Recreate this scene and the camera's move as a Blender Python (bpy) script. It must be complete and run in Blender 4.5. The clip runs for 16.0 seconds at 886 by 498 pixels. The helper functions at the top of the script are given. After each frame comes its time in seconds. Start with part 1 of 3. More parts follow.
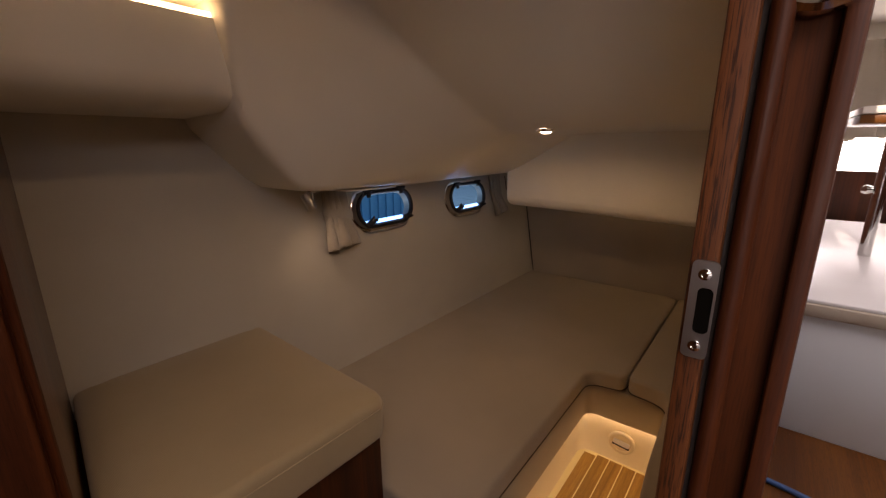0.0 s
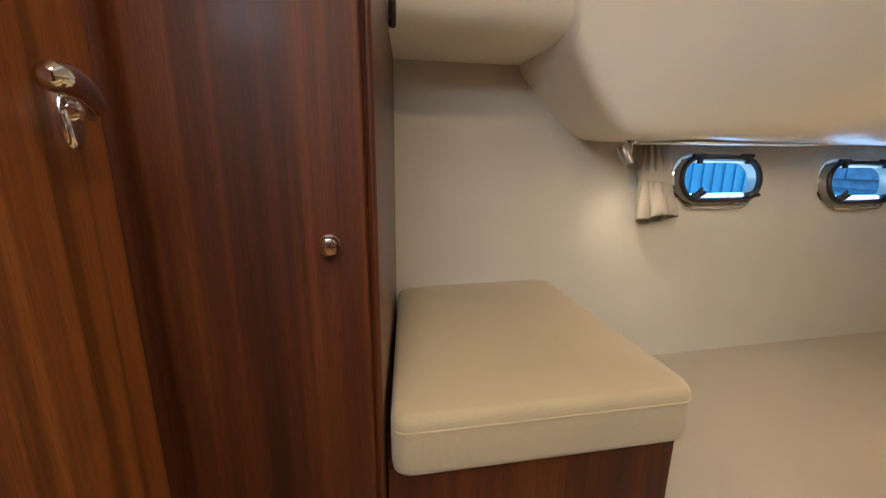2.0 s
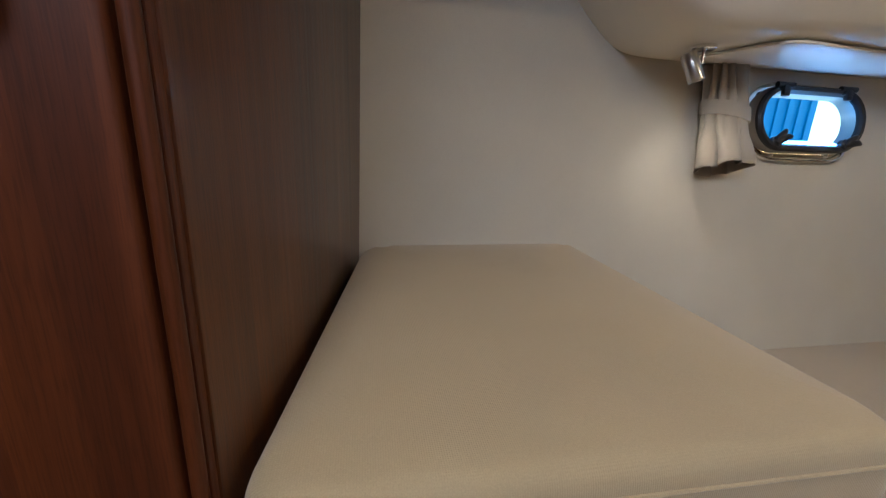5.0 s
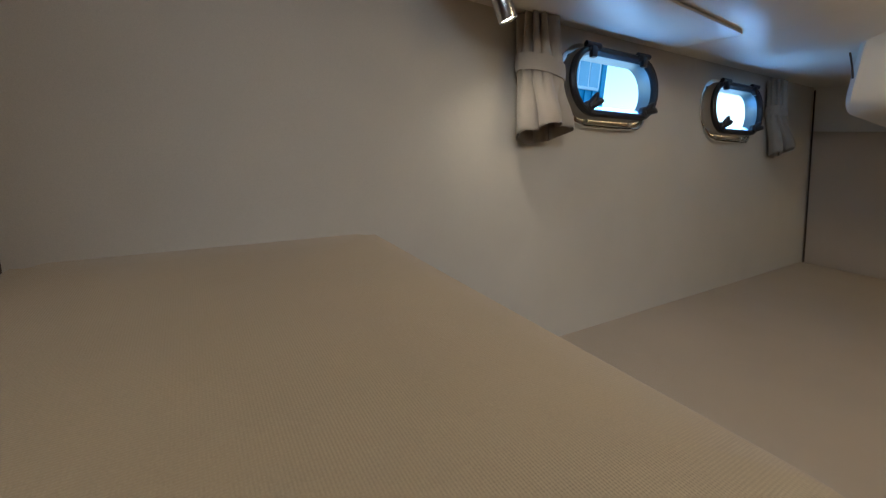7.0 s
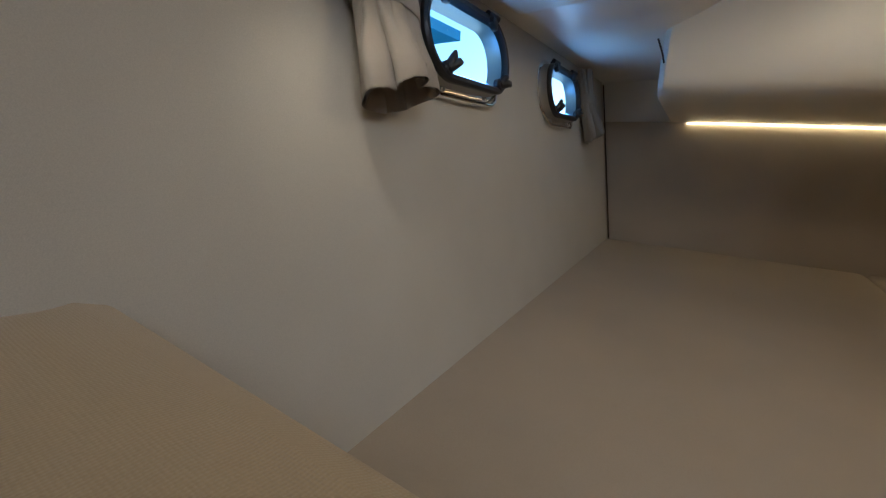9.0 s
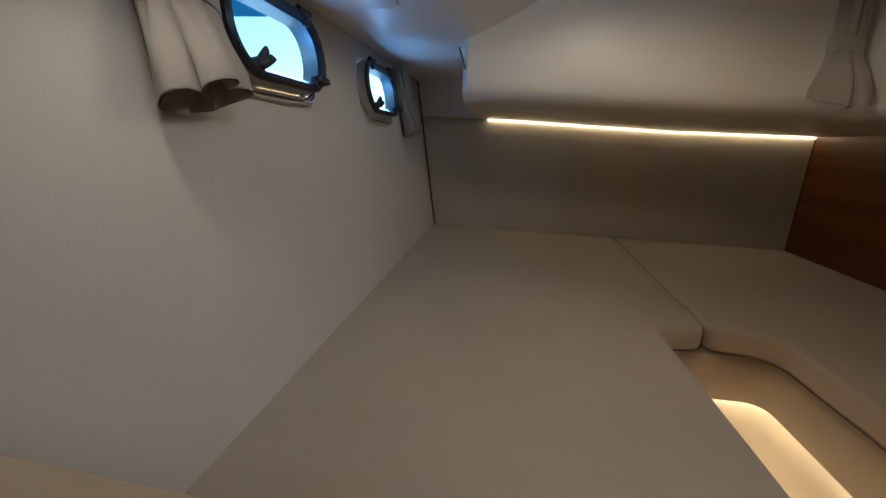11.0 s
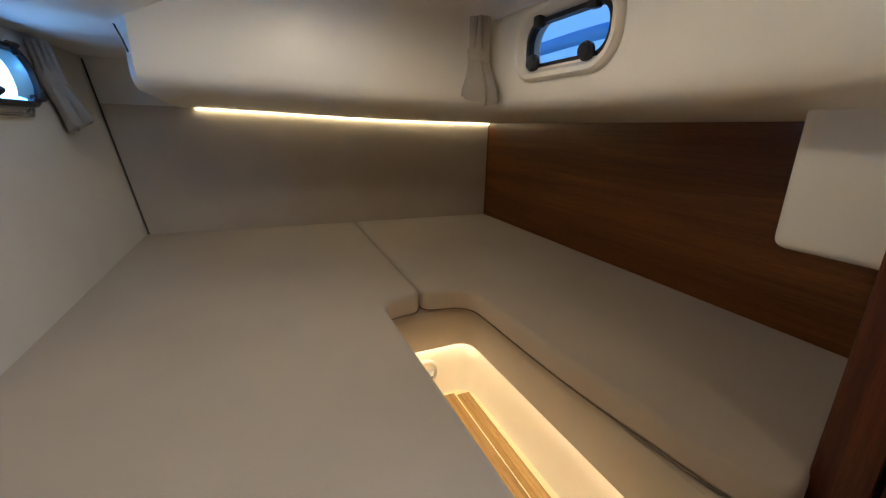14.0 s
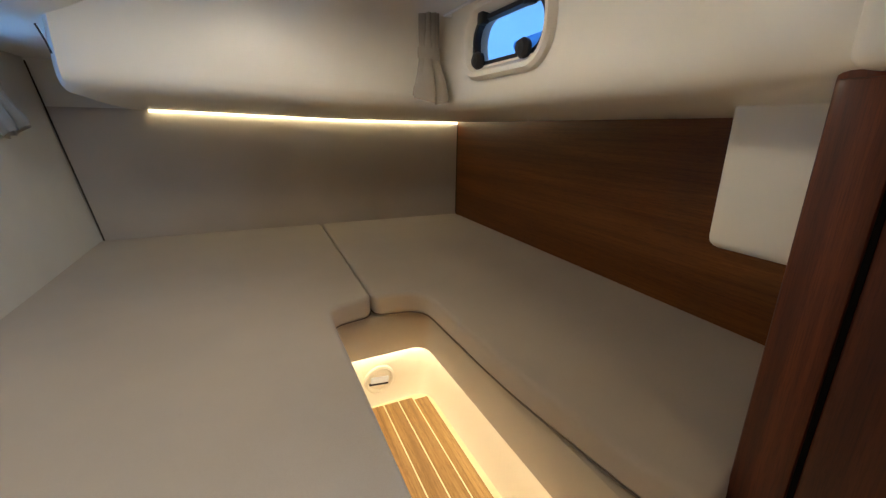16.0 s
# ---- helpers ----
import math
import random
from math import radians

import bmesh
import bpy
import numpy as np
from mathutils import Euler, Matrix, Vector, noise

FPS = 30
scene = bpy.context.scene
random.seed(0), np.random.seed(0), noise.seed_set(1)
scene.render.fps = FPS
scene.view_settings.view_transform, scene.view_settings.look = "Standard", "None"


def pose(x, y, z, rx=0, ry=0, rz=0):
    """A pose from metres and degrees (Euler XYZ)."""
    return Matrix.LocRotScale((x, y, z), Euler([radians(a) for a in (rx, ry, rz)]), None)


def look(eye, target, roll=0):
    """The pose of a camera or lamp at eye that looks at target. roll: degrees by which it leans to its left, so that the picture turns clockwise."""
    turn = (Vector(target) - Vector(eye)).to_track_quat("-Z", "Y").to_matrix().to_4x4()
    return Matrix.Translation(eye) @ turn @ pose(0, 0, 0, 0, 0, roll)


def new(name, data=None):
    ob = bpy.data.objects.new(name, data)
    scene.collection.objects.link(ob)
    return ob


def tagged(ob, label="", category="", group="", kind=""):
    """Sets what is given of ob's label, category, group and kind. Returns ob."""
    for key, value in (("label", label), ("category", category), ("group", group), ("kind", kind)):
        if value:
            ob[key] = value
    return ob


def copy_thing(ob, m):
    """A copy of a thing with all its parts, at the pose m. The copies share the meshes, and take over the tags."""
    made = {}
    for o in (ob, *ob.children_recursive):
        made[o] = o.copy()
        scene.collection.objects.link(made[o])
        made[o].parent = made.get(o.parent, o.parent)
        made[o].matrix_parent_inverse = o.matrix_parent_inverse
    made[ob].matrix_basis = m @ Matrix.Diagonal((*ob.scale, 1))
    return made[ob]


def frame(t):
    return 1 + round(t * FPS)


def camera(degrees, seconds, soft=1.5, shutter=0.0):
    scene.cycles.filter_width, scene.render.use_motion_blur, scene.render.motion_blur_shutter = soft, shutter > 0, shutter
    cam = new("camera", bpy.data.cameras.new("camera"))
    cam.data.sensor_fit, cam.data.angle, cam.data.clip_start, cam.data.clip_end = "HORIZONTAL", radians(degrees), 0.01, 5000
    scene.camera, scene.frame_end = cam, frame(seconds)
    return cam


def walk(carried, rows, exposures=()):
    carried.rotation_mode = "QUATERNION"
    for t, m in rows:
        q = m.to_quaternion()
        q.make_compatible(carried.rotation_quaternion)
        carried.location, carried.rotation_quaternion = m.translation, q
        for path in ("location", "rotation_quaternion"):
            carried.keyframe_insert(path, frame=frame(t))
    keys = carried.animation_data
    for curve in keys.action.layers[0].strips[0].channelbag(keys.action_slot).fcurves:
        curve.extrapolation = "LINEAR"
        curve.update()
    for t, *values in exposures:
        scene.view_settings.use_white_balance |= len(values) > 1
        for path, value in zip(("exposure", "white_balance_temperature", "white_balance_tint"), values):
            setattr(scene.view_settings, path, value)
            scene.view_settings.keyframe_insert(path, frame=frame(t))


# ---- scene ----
cam = camera(95, 16.0, soft=1.3, shutter=0.0)
PATH = [
    (0, pose(-0.4865, -2.5294, 0.8548, 75.635, 0.491, 38.535)),
    (0.5, pose(-0.4877, -2.5223, 0.8381, 75.735, 0.208, 51.202)),
    (1, pose(-0.5271, -2.5030, 0.7844, 75.635, -0.234, 62.340)),
    (1.5, pose(-0.5618, -2.5191, 0.7173, 75.487, -0.509, 69.254)),
    (2, pose(-0.5945, -2.5159, 0.6878, 76.137, -0.484, 78.549)),
    (2.5, pose(-0.6227, -2.5105, 0.6388, 76.352, -0.557, 84.670)),
    (3, pose(-0.6648, -2.5104, 0.5982, 76.266, -0.522, 86.265)),
    (5.5, pose(-0.9551, -2.3741, 0.4971, 74.761, -2.398, 75.102)),
    (6, pose(-0.9984, -2.3359, 0.4685, 75.319, -2.004, 69.921)),
    (6.5, pose(-1.0242, -2.2684, 0.4532, 74.892, -1.952, 65.066)),
    (7, pose(-1.0912, -2.2200, 0.4566, 74.815, -2.023, 58.443)),
    (7.5, pose(-1.1845, -2.1778, 0.4226, 74.701, -2.211, 54.108)),
    (8, pose(-1.2499, -2.1319, 0.4239, 74.986, -2.150, 47.656)),
    (8.5, pose(-1.2963, -2.0898, 0.4182, 75.281, -1.767, 39.904)),
    (9, pose(-1.3513, -2.0608, 0.4116, 75.632, -1.864, 32.570)),
    (11.5, pose(-1.3328, -2.0882, 0.4497, 74.518, -2.652, 3.308)),
    (12, pose(-1.3080, -2.0938, 0.4599, 74.131, -2.691, -2.734)),
    (12.5, pose(-1.2806, -2.1007, 0.4634, 73.985, -2.339, -8.909)),
    (13, pose(-1.2466, -2.1024, 0.4670, 73.739, -1.845, -14.634)),
    (13.5, pose(-1.2151, -2.1053, 0.4763, 73.657, -1.533, -20.213)),
    (14, pose(-1.2038, -2.1060, 0.4732, 73.656, -1.443, -23.302)),
    (14.5, pose(-1.2047, -2.1028, 0.4708, 73.517, -1.315, -24.590)),
    (15, pose(-1.1921, -2.1115, 0.4751, 73.367, -1.169, -24.923)),
    (15.5, pose(-1.1447, -2.1270, 0.4802, 73.505, -1.018, -24.767)),
    (16, pose(-1.0776, -2.1324, 0.4802, 73.453, -0.793, -24.521)),
]
EXPOSURES = [(0, 0.15, 7900, 30), (0.5, 1.58, 7500, 16), (1.0, 1.88, 6900, 12), (1.5, 1.98, 6500, 10), (2.0, 1.98, 6500, 10), (3.0, 1.92, 6100, 8), (5.5, 1.4, 5500, 10),
             (7.0, 1.08, 5600, 8), (9.0, 0.87, 5500, 8), (11.5, 0.90, 5350, 10), (13.0, 1.24, 5350, 9), (14.0, 1.50, 5300, 8), (16.0, 1.76, 5200, 6)]
walk(cam, PATH, EXPOSURES)

# ---- world and large lights ----
world = bpy.data.worlds.new("sky")
scene.world = world
world.use_nodes = True
wn, wl = world.node_tree.nodes, world.node_tree.links
sky = wn.new("ShaderNodeTexSky")
sky.sky_type, sky.sun_disc = "NISHITA", False
sky.sun_elevation, sky.sun_rotation = radians(37), radians(3)
wl.new(sky.outputs["Color"], wn["Background"].inputs["Color"])
wn["Background"].inputs["Strength"].default_value = 0.15


def lamp(name, kind, m, energy, colour=(1, 1, 1), **more):
    data = bpy.data.lights.new(name, kind)
    data.energy, data.color = energy, colour
    if kind == "AREA":
        data.shape, data.size, data.size_y = "RECTANGLE", more["size"], more["size_y"]
    if kind == "SPOT":
        data.spot_size, data.spot_blend, data.shadow_soft_size = radians(more["cone"]), more["blend"], more["soft"]
    if kind == "SUN":
        data.angle = radians(more["angle"])
    ob = new(name, data)
    ob.matrix_world = m
    return ob


lamp("sun", "SUN", look((0, 0, 0), (0.04, -0.8, -0.6)), 4.5, (1.0, 0.95, 0.88), angle=0.5)
# saloon: fill lamp added at unseen roof opening; daylight just inside the side window
lamp("saloon_roof_fill", "AREA", look((0.15, -3.0, 1.49), (0.15, -3.0, 0)), 10, (0.93, 0.96, 1.0), size=0.8, size_y=0.9)
lamp("window_daylight", "AREA", look((0.2, -5.40, 0.95), (0.2, -3.0, 0.6)), 26, (0.93, 0.96, 1.0), size=2.0, size_y=0.6)
# blue lamps added in both porthole sills, standing in for water and sky light
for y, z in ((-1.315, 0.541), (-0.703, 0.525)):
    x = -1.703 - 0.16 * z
    lamp("porthole_sill_fill", "AREA", look((x + 0.008, y, z), (x + 0.058, y, z + 0.10)), 0.085, (0.28, 0.54, 1.0), size=0.23, size_y=0.024)
# spot over the berth, and an added fill lamp, without fitting, over the entry
lamp("berth_spot", "SPOT", look((-1.05, -1.31, 0.880), (-1.05, -1.31, 0)), 3.2, (1.0, 0.75, 0.45), cone=174, blend=0.35, soft=0.07)
lamp("entry_fill", "SPOT", look((-0.72, -2.38, 1.49), (-1.45, -2.2, 0.45)), 3.7, (1.0, 0.74, 0.46), cone=125, blend=0.8, soft=0.04)


# ---- materials ----
def material(name, colour, rough=0.6, metal=0.0, coat=0.0, spec=0.5):
    m = bpy.data.materials.new(name)
    m.use_nodes = True
    b = m.node_tree.nodes["Principled BSDF"]
    b.inputs["Base Color"].default_value = (*colour, 1)
    b.inputs["Roughness"].default_value = rough
    b.inputs["Metallic"].default_value = metal
    b.inputs["Coat Weight"].default_value = coat
    b.inputs["Coat Roughness"].default_value = 0.15
    b.inputs["Specular IOR Level"].default_value = spec
    return m, m.node_tree.nodes, m.node_tree.links, b


def node(nodes, links, kind, values=(), wires=()):
    n = nodes.new(kind)
    for key, value in values:
        n.inputs[key].default_value = value
    for key, source in wires:
        links.new(source, n.inputs[key])
    return n


def ramp(nodes, links, source, stops):
    r = nodes.new("ShaderNodeValToRGB")
    links.new(source, r.inputs["Fac"])
    while len(r.color_ramp.elements) < len(stops):
        r.color_ramp.elements.new(0.5)
    for e, (at, colour) in zip(r.color_ramp.elements, stops):
        e.position, e.color = at, (*colour, 1)
    return r.outputs["Color"]


def bump(nodes, links, b, height, strength, distance):
    n = node(nodes, links, "ShaderNodeBump", [("Strength", strength), ("Distance", distance)], [("Height", height)])
    links.new(n.outputs["Normal"], b.inputs["Normal"])


def shade(c, k):
    return tuple(min(1.0, v * k) for v in c)


def cloth(name, colour, weave=420.0, strength=0.5, blotch=0.07):
    m, n, l, b = material(name, colour, 0.92, spec=0.15)
    co = n.new("ShaderNodeTexCoord").outputs["Object"]
    big = node(n, l, "ShaderNodeTexNoise", [("Scale", 3.2), ("Detail", 3.0)], [("Vector", co)])
    fine = node(n, l, "ShaderNodeTexNoise", [("Scale", 900.0), ("Detail", 2.0)], [("Vector", co)])
    base = ramp(n, l, big.outputs["Fac"], [(0.3, shade(colour, 1 - blotch)), (0.7, shade(colour, 1 + blotch))])
    grain = ramp(n, l, fine.outputs["Fac"], [(0.3, (0.86, 0.86, 0.86)), (0.7, (1.0, 1.0, 1.0))])
    mix = node(n, l, "ShaderNodeMix")
    mix.data_type, mix.blend_type = "RGBA", "MULTIPLY"
    mix.inputs["Factor"].default_value = 0.8
    l.new(base, mix.inputs["A"])
    l.new(grain, mix.inputs["B"])
    l.new(mix.outputs["Result"], b.inputs["Base Color"])
    b.inputs["Sheen Weight"].default_value = 0.25
    b.inputs["Sheen Roughness"].default_value = 0.6
    w1 = node(n, l, "ShaderNodeTexWave", [("Scale", weave), ("Distortion", 0.4)], [("Vector", co)])
    w2 = node(n, l, "ShaderNodeTexWave", [("Scale", weave), ("Distortion", 0.4)], [("Vector", co)])
    w1.bands_direction, w2.bands_direction = "X", "Y"
    add = node(n, l, "ShaderNodeMath", (), [(0, w1.outputs["Fac"]), (1, w2.outputs["Fac"])])
    slow = node(n, l, "ShaderNodeTexNoise", [("Scale", 9.0), ("Detail", 2.0)], [("Vector", co)])
    big_b = node(n, l, "ShaderNodeBump", [("Strength", 0.12), ("Distance", 0.02)], [("Height", slow.outputs["Fac"])])
    fine_b = node(n, l, "ShaderNodeBump", [("Strength", strength), ("Distance", 0.0006)], [("Height", add.outputs[0]), ("Normal", big_b.outputs["Normal"])])
    l.new(fine_b.outputs["Normal"], b.inputs["Normal"])
    return m


def wood(name, dark, mid, light, along="Z", rough=0.42, coat=0.15, scale=1.0, ribbon=0.5, pore=0.5):
    """Long grain along one axis: broad figure, soft ribbons, fine streaks and short pores."""
    m, n, l, b = material(name, mid, rough, coat=coat, spec=0.30)
    co = n.new("ShaderNodeTexCoord").outputs["Object"]
    axis = "XYZ".index(along)
    outs = []
    for across, down, warp in ((11, 0.7, 0.8), (55, 1.1, 0.35), (190, 4, 0.5), (800, 34, 0.4)):
        k = [across * scale] * 3
        k[axis] = down * scale
        mp = node(n, l, "ShaderNodeMapping", [("Scale", tuple(k))], [("Vector", co)])
        outs.append(node(n, l, "ShaderNodeTexNoise", [("Scale", 1.0), ("Detail", 3.0), ("Distortion", warp)], [("Vector", mp.outputs["Vector"])]).outputs["Fac"])
    base = ramp(n, l, outs[0], [(0.28, dark), (0.5, mid), (0.72, light)])
    for fac, lo, hi, low, amount in ((outs[1], 0.38, 0.60, 0.5, ribbon), (outs[2], 0.38, 0.58, 0.7, 0.6), (outs[3], 0.36, 0.52, 0.5 - 0.3 * (pore > 0.5), pore)):
        tone = ramp(n, l, fac, [(lo, (low, low * 0.9, low * 0.8)), (hi, (1, 1, 1))])
        mix = node(n, l, "ShaderNodeMix")
        mix.data_type, mix.blend_type = "RGBA", "MULTIPLY"
        mix.inputs["Factor"].default_value = amount
        l.new(base, mix.inputs["A"])
        l.new(tone, mix.inputs["B"])
        base = mix.outputs["Result"]
    l.new(base, b.inputs["Base Color"])
    rr = node(n, l, "ShaderNodeMapRange", [("To Min", rough * 0.8), ("To Max", rough * 1.25)], [("Value", outs[2])])
    l.new(rr.outputs[0], b.inputs["Roughness"])
    bump(n, l, b, outs[3], 0.18, 0.0008)
    return m


def painted(name, colour, rough=0.4, coat=0.0, speckle=0.04, dents=0.05):
    m, n, l, b = material(name, colour, rough, coat=coat)
    co = n.new("ShaderNodeTexCoord").outputs["Object"]
    big = node(n, l, "ShaderNodeTexNoise", [("Scale", 2.5), ("Detail", 4.0)], [("Vector", co)])
    fine = node(n, l, "ShaderNodeTexNoise", [("Scale", 260.0), ("Detail", 2.0)], [("Vector", co)])
    l.new(ramp(n, l, big.outputs["Fac"], [(0.3, shade(colour, 1 - speckle)), (0.7, shade(colour, 1 + speckle))]), b.inputs["Base Color"])
    rr = node(n, l, "ShaderNodeMapRange", [("To Min", rough * 0.85), ("To Max", rough * 1.2)], [("Value", big.outputs["Fac"])])
    l.new(rr.outputs[0], b.inputs["Roughness"])
    bump(n, l, b, fine.outputs["Fac"], dents, 0.001)
    return m


def glowing(name, colour, strength):
    m, n, l, b = material(name, colour, 0.5)
    b.inputs["Emission Color"].default_value = (*colour, 1)
    b.inputs["Emission Strength"].default_value = strength
    return m


FABRIC = cloth("beige upholstery", (0.450, 0.372, 0.276), weave=300, strength=0.35)
SEAT = cloth("sand upholstery", (0.485, 0.373, 0.212), weave=185, strength=0.22)
LINER = cloth("hull liner", (0.61, 0.57, 0.49), weave=420, strength=0.08, blotch=0.06)
PANEL = cloth("padded panel", (0.55, 0.475, 0.38), weave=340, strength=0.3)
# footwell rim's tan is darkened to carry its shade
RIM_SHADE = cloth("shade-toned tan rim", (0.46, 0.375, 0.255), weave=420, strength=0.1)
DRAPE = cloth("curtain linen", (0.40, 0.355, 0.29), weave=500, strength=0.4)
GEL = painted("cream gelcoat", (0.84, 0.80, 0.71), 0.32, 0.0)
WELL = painted("cream moulding", (0.80, 0.71, 0.54), 0.4)
MAHOGANY = wood("mahogany upright grain", (0.046, 0.0095, 0.0022), (0.098, 0.023, 0.005), (0.150, 0.038, 0.008), rough=0.52, coat=0.04, ribbon=0.65)
VARNISHED = wood("varnished mahogany side", (0.046, 0.012, 0.003), (0.090, 0.026, 0.005), (0.132, 0.041, 0.009), rough=0.42, coat=0.45, ribbon=0.45)
POST = wood("open-pored mahogany", (0.13, 0.038, 0.010), (0.22, 0.070, 0.019), (0.30, 0.105, 0.032), rough=0.6, coat=0.0, ribbon=0.35, pore=0.9)
MAHOGANY_ALONG = wood("mahogany level grain", (0.115, 0.036, 0.005), (0.175, 0.060, 0.009), (0.24, 0.088, 0.015), along="Y", ribbon=0.35)
DOORWOOD = wood("light mahogany", (0.20, 0.058, 0.013), (0.275, 0.088, 0.021), (0.345, 0.120, 0.032), ribbon=1.0)
TEAK = wood("teak", (0.36, 0.200, 0.055), (0.48, 0.285, 0.080), (0.56, 0.345, 0.105), along="Y", rough=0.5, coat=0.0)
CAULK = painted("pale caulking", (0.85, 0.76, 0.48), 0.6)
CHROME = material("chrome", (0.82, 0.82, 0.80), 0.09, 1.0)[0]
STEEL = material("brushed steel", (0.55, 0.54, 0.52), 0.28, 1.0)[0]
SATIN = material("satin steel", (0.42, 0.40, 0.37), 0.42, 0.85)[0]
BLACK = painted("black plastic", (0.015, 0.015, 0.018), 0.35)
RUBBER = painted("dark gasket", (0.03, 0.022, 0.018), 0.7)
# near-black colour paints the shade inside the latch pocket and bulkhead joint
PIT_SHADE = material("recess shade black", (0.006, 0.005, 0.004), 1.0, spec=0.0)[0]
PIPING = painted("brown piping", (0.15, 0.115, 0.08), 0.85)
CORD = painted("dark seam", (0.06, 0.045, 0.032), 0.8)
MIRROR = material("mirror glass", (0.92, 0.93, 0.93), 0.01, 1.0)[0]
WHITE = painted("white laminate", (0.80, 0.80, 0.80), 0.3)
GREYBLUE = painted("pale cabinet laminate", (0.78, 0.84, 0.88), 0.35)
LED = glowing("led strip", (1.0, 0.76, 0.39), 4.5)
LED_LOCKER = glowing("locker led strip", (1.0, 0.78, 0.44), 8.0)
LED_WELL = glowing("footwell led strip", (1.0, 0.80, 0.52), 5.0)
BULB = glowing("lamp led", (1.0, 0.85, 0.62), 9.0)
BLUECLAD = painted("blue cladding", (0.05, 0.30, 0.46), 0.6)
PALEGLASS = painted("pale window pane", (0.35, 0.55, 0.68), 0.15)
WATER, an, al, ab = material("harbour water", (0.03, 0.10, 0.12), 0.06)
ripple = node(an, al, "ShaderNodeTexNoise", [("Scale", 2.6), ("Detail", 5.0)], [("Vector", an.new("ShaderNodeTexCoord").outputs["Object"])])
bump(an, al, ab, ripple.outputs["Fac"], 0.8, 0.12)
DECK = painted("white deck", (0.78, 0.78, 0.76), 0.5)
# blue tint put into the glass to cool the view and daylight
GLASS, gn, gl, gb = material("blue-tinted port glass", (0.46, 0.76, 1.0), 0.0)
gb.inputs["Transmission Weight"].default_value = 1.0
gb.inputs["IOR"].default_value = 1.02
CLEAR, kn, kl, kb = material("pale blue cockpit glass", (0.80, 0.90, 1.0), 0.0)
kb.inputs["Transmission Weight"].default_value = 1.0
kb.inputs["IOR"].default_value = 1.02
CANVAS, cn, cl, cb = material("blue canvas", (0.32, 0.44, 0.60), 0.8)
glow_through = node(cn, cl, "ShaderNodeBsdfTranslucent", [("Color", (0.42, 0.56, 0.74, 1))])
both = node(cn, cl, "ShaderNodeMixShader", [("Fac", 0.5)], [(1, cb.outputs[0]), (2, glow_through.outputs[0])])
cl.new(both.outputs[0], cn["Material Output"].inputs["Surface"])
NAVY = painted("navy bar colour", (0.13, 0.26, 0.50), 0.8)
CABLE = painted("blue cable", (0.02, 0.08, 0.22), 0.5)


# ---- building helpers ----
def thing(name, at, label, category, group="", kind=""):
    ob = new(name)
    ob.location = at
    ob.empty_display_size = 0.05
    return tagged(ob, label, category, group, kind)


def root_place(ob):
    p = Vector((0, 0, 0))
    while ob:
        p += ob.location
        ob = ob.parent
    return p


def part(name, bm, mat, parent=None, label="", smooth=True, local=False):
    """Links a bmesh as one mesh; its points are given in the world unless local."""
    if parent and not local:
        bmesh.ops.translate(bm, verts=bm.verts, vec=-root_place(parent))
    me = bpy.data.meshes.new(name)
    bm.normal_update()
    bm.to_mesh(me)
    bm.free()
    me.materials.append(mat)
    if smooth:
        for p in me.polygons:
            p.use_smooth = True
        me.set_sharp_from_angle(angle=radians(38))
    ob = new(name, me)
    if parent:
        ob.parent = parent
    if label:
        ob["label"] = label
    return ob


def setting(name, bm, mat, label, category, smooth=True):
    return tagged(part(name, bm, mat, None, label, smooth), label, category, "", "structure")


def block(lo, hi, bevel=0.0, seg=2):
    bm = bmesh.new()
    bmesh.ops.create_cube(bm, size=1)
    for v in bm.verts:
        v.co = Vector([(lo[i] + hi[i]) / 2 + v.co[i] * (hi[i] - lo[i]) for i in range(3)])
    if bevel:
        bmesh.ops.bevel(bm, geom=bm.edges[:], offset=bevel, segments=seg, affect="EDGES", profile=0.5)
    return bm


def join(*bms):
    out = bmesh.new()
    for b in bms:
        me = bpy.data.meshes.new("tmp")
        b.to_mesh(me)
        b.free()
        out.from_mesh(me)
        bpy.data.meshes.remove(me)
    return out


def fillet(points, radii, n=8):
    """A closed outline in the plane with rounded corners."""
    out, k = [], len(points)
    for i, p in enumerate(points):
        p, a, b = Vector(p), Vector(points[i - 1]), Vector(points[(i + 1) % k])
        r = radii[i] if isinstance(radii, (list, tuple)) else radii
        if r <= 0:
            out.append(p)
            continue
        u, v = (a - p).normalized(), (b - p).normalized()
        r = min(r, 0.49 * (a - p).length, 0.49 * (b - p).length)
        for j in range(n + 1):
            s = j / n
            out.append((p + u * r) * (1 - s) ** 2 + p * 2 * s * (1 - s) + (p + v * r) * s ** 2)
    return out


def rounded(w, h, r, n=10):
    """A rounded rectangle about the origin, counter-clockwise."""
    out = []
    for cx, cy, a0 in ((w / 2 - r, h / 2 - r, 0), (-w / 2 + r, h / 2 - r, 90), (-w / 2 + r, -h / 2 + r, 180), (w / 2 - r, -h / 2 + r, 270)):
        for j in range(n + 1):
            a = radians(a0 + 90 * j / n)
            out.append(Vector((cx + r * math.cos(a), cy + r * math.sin(a))))
    return out


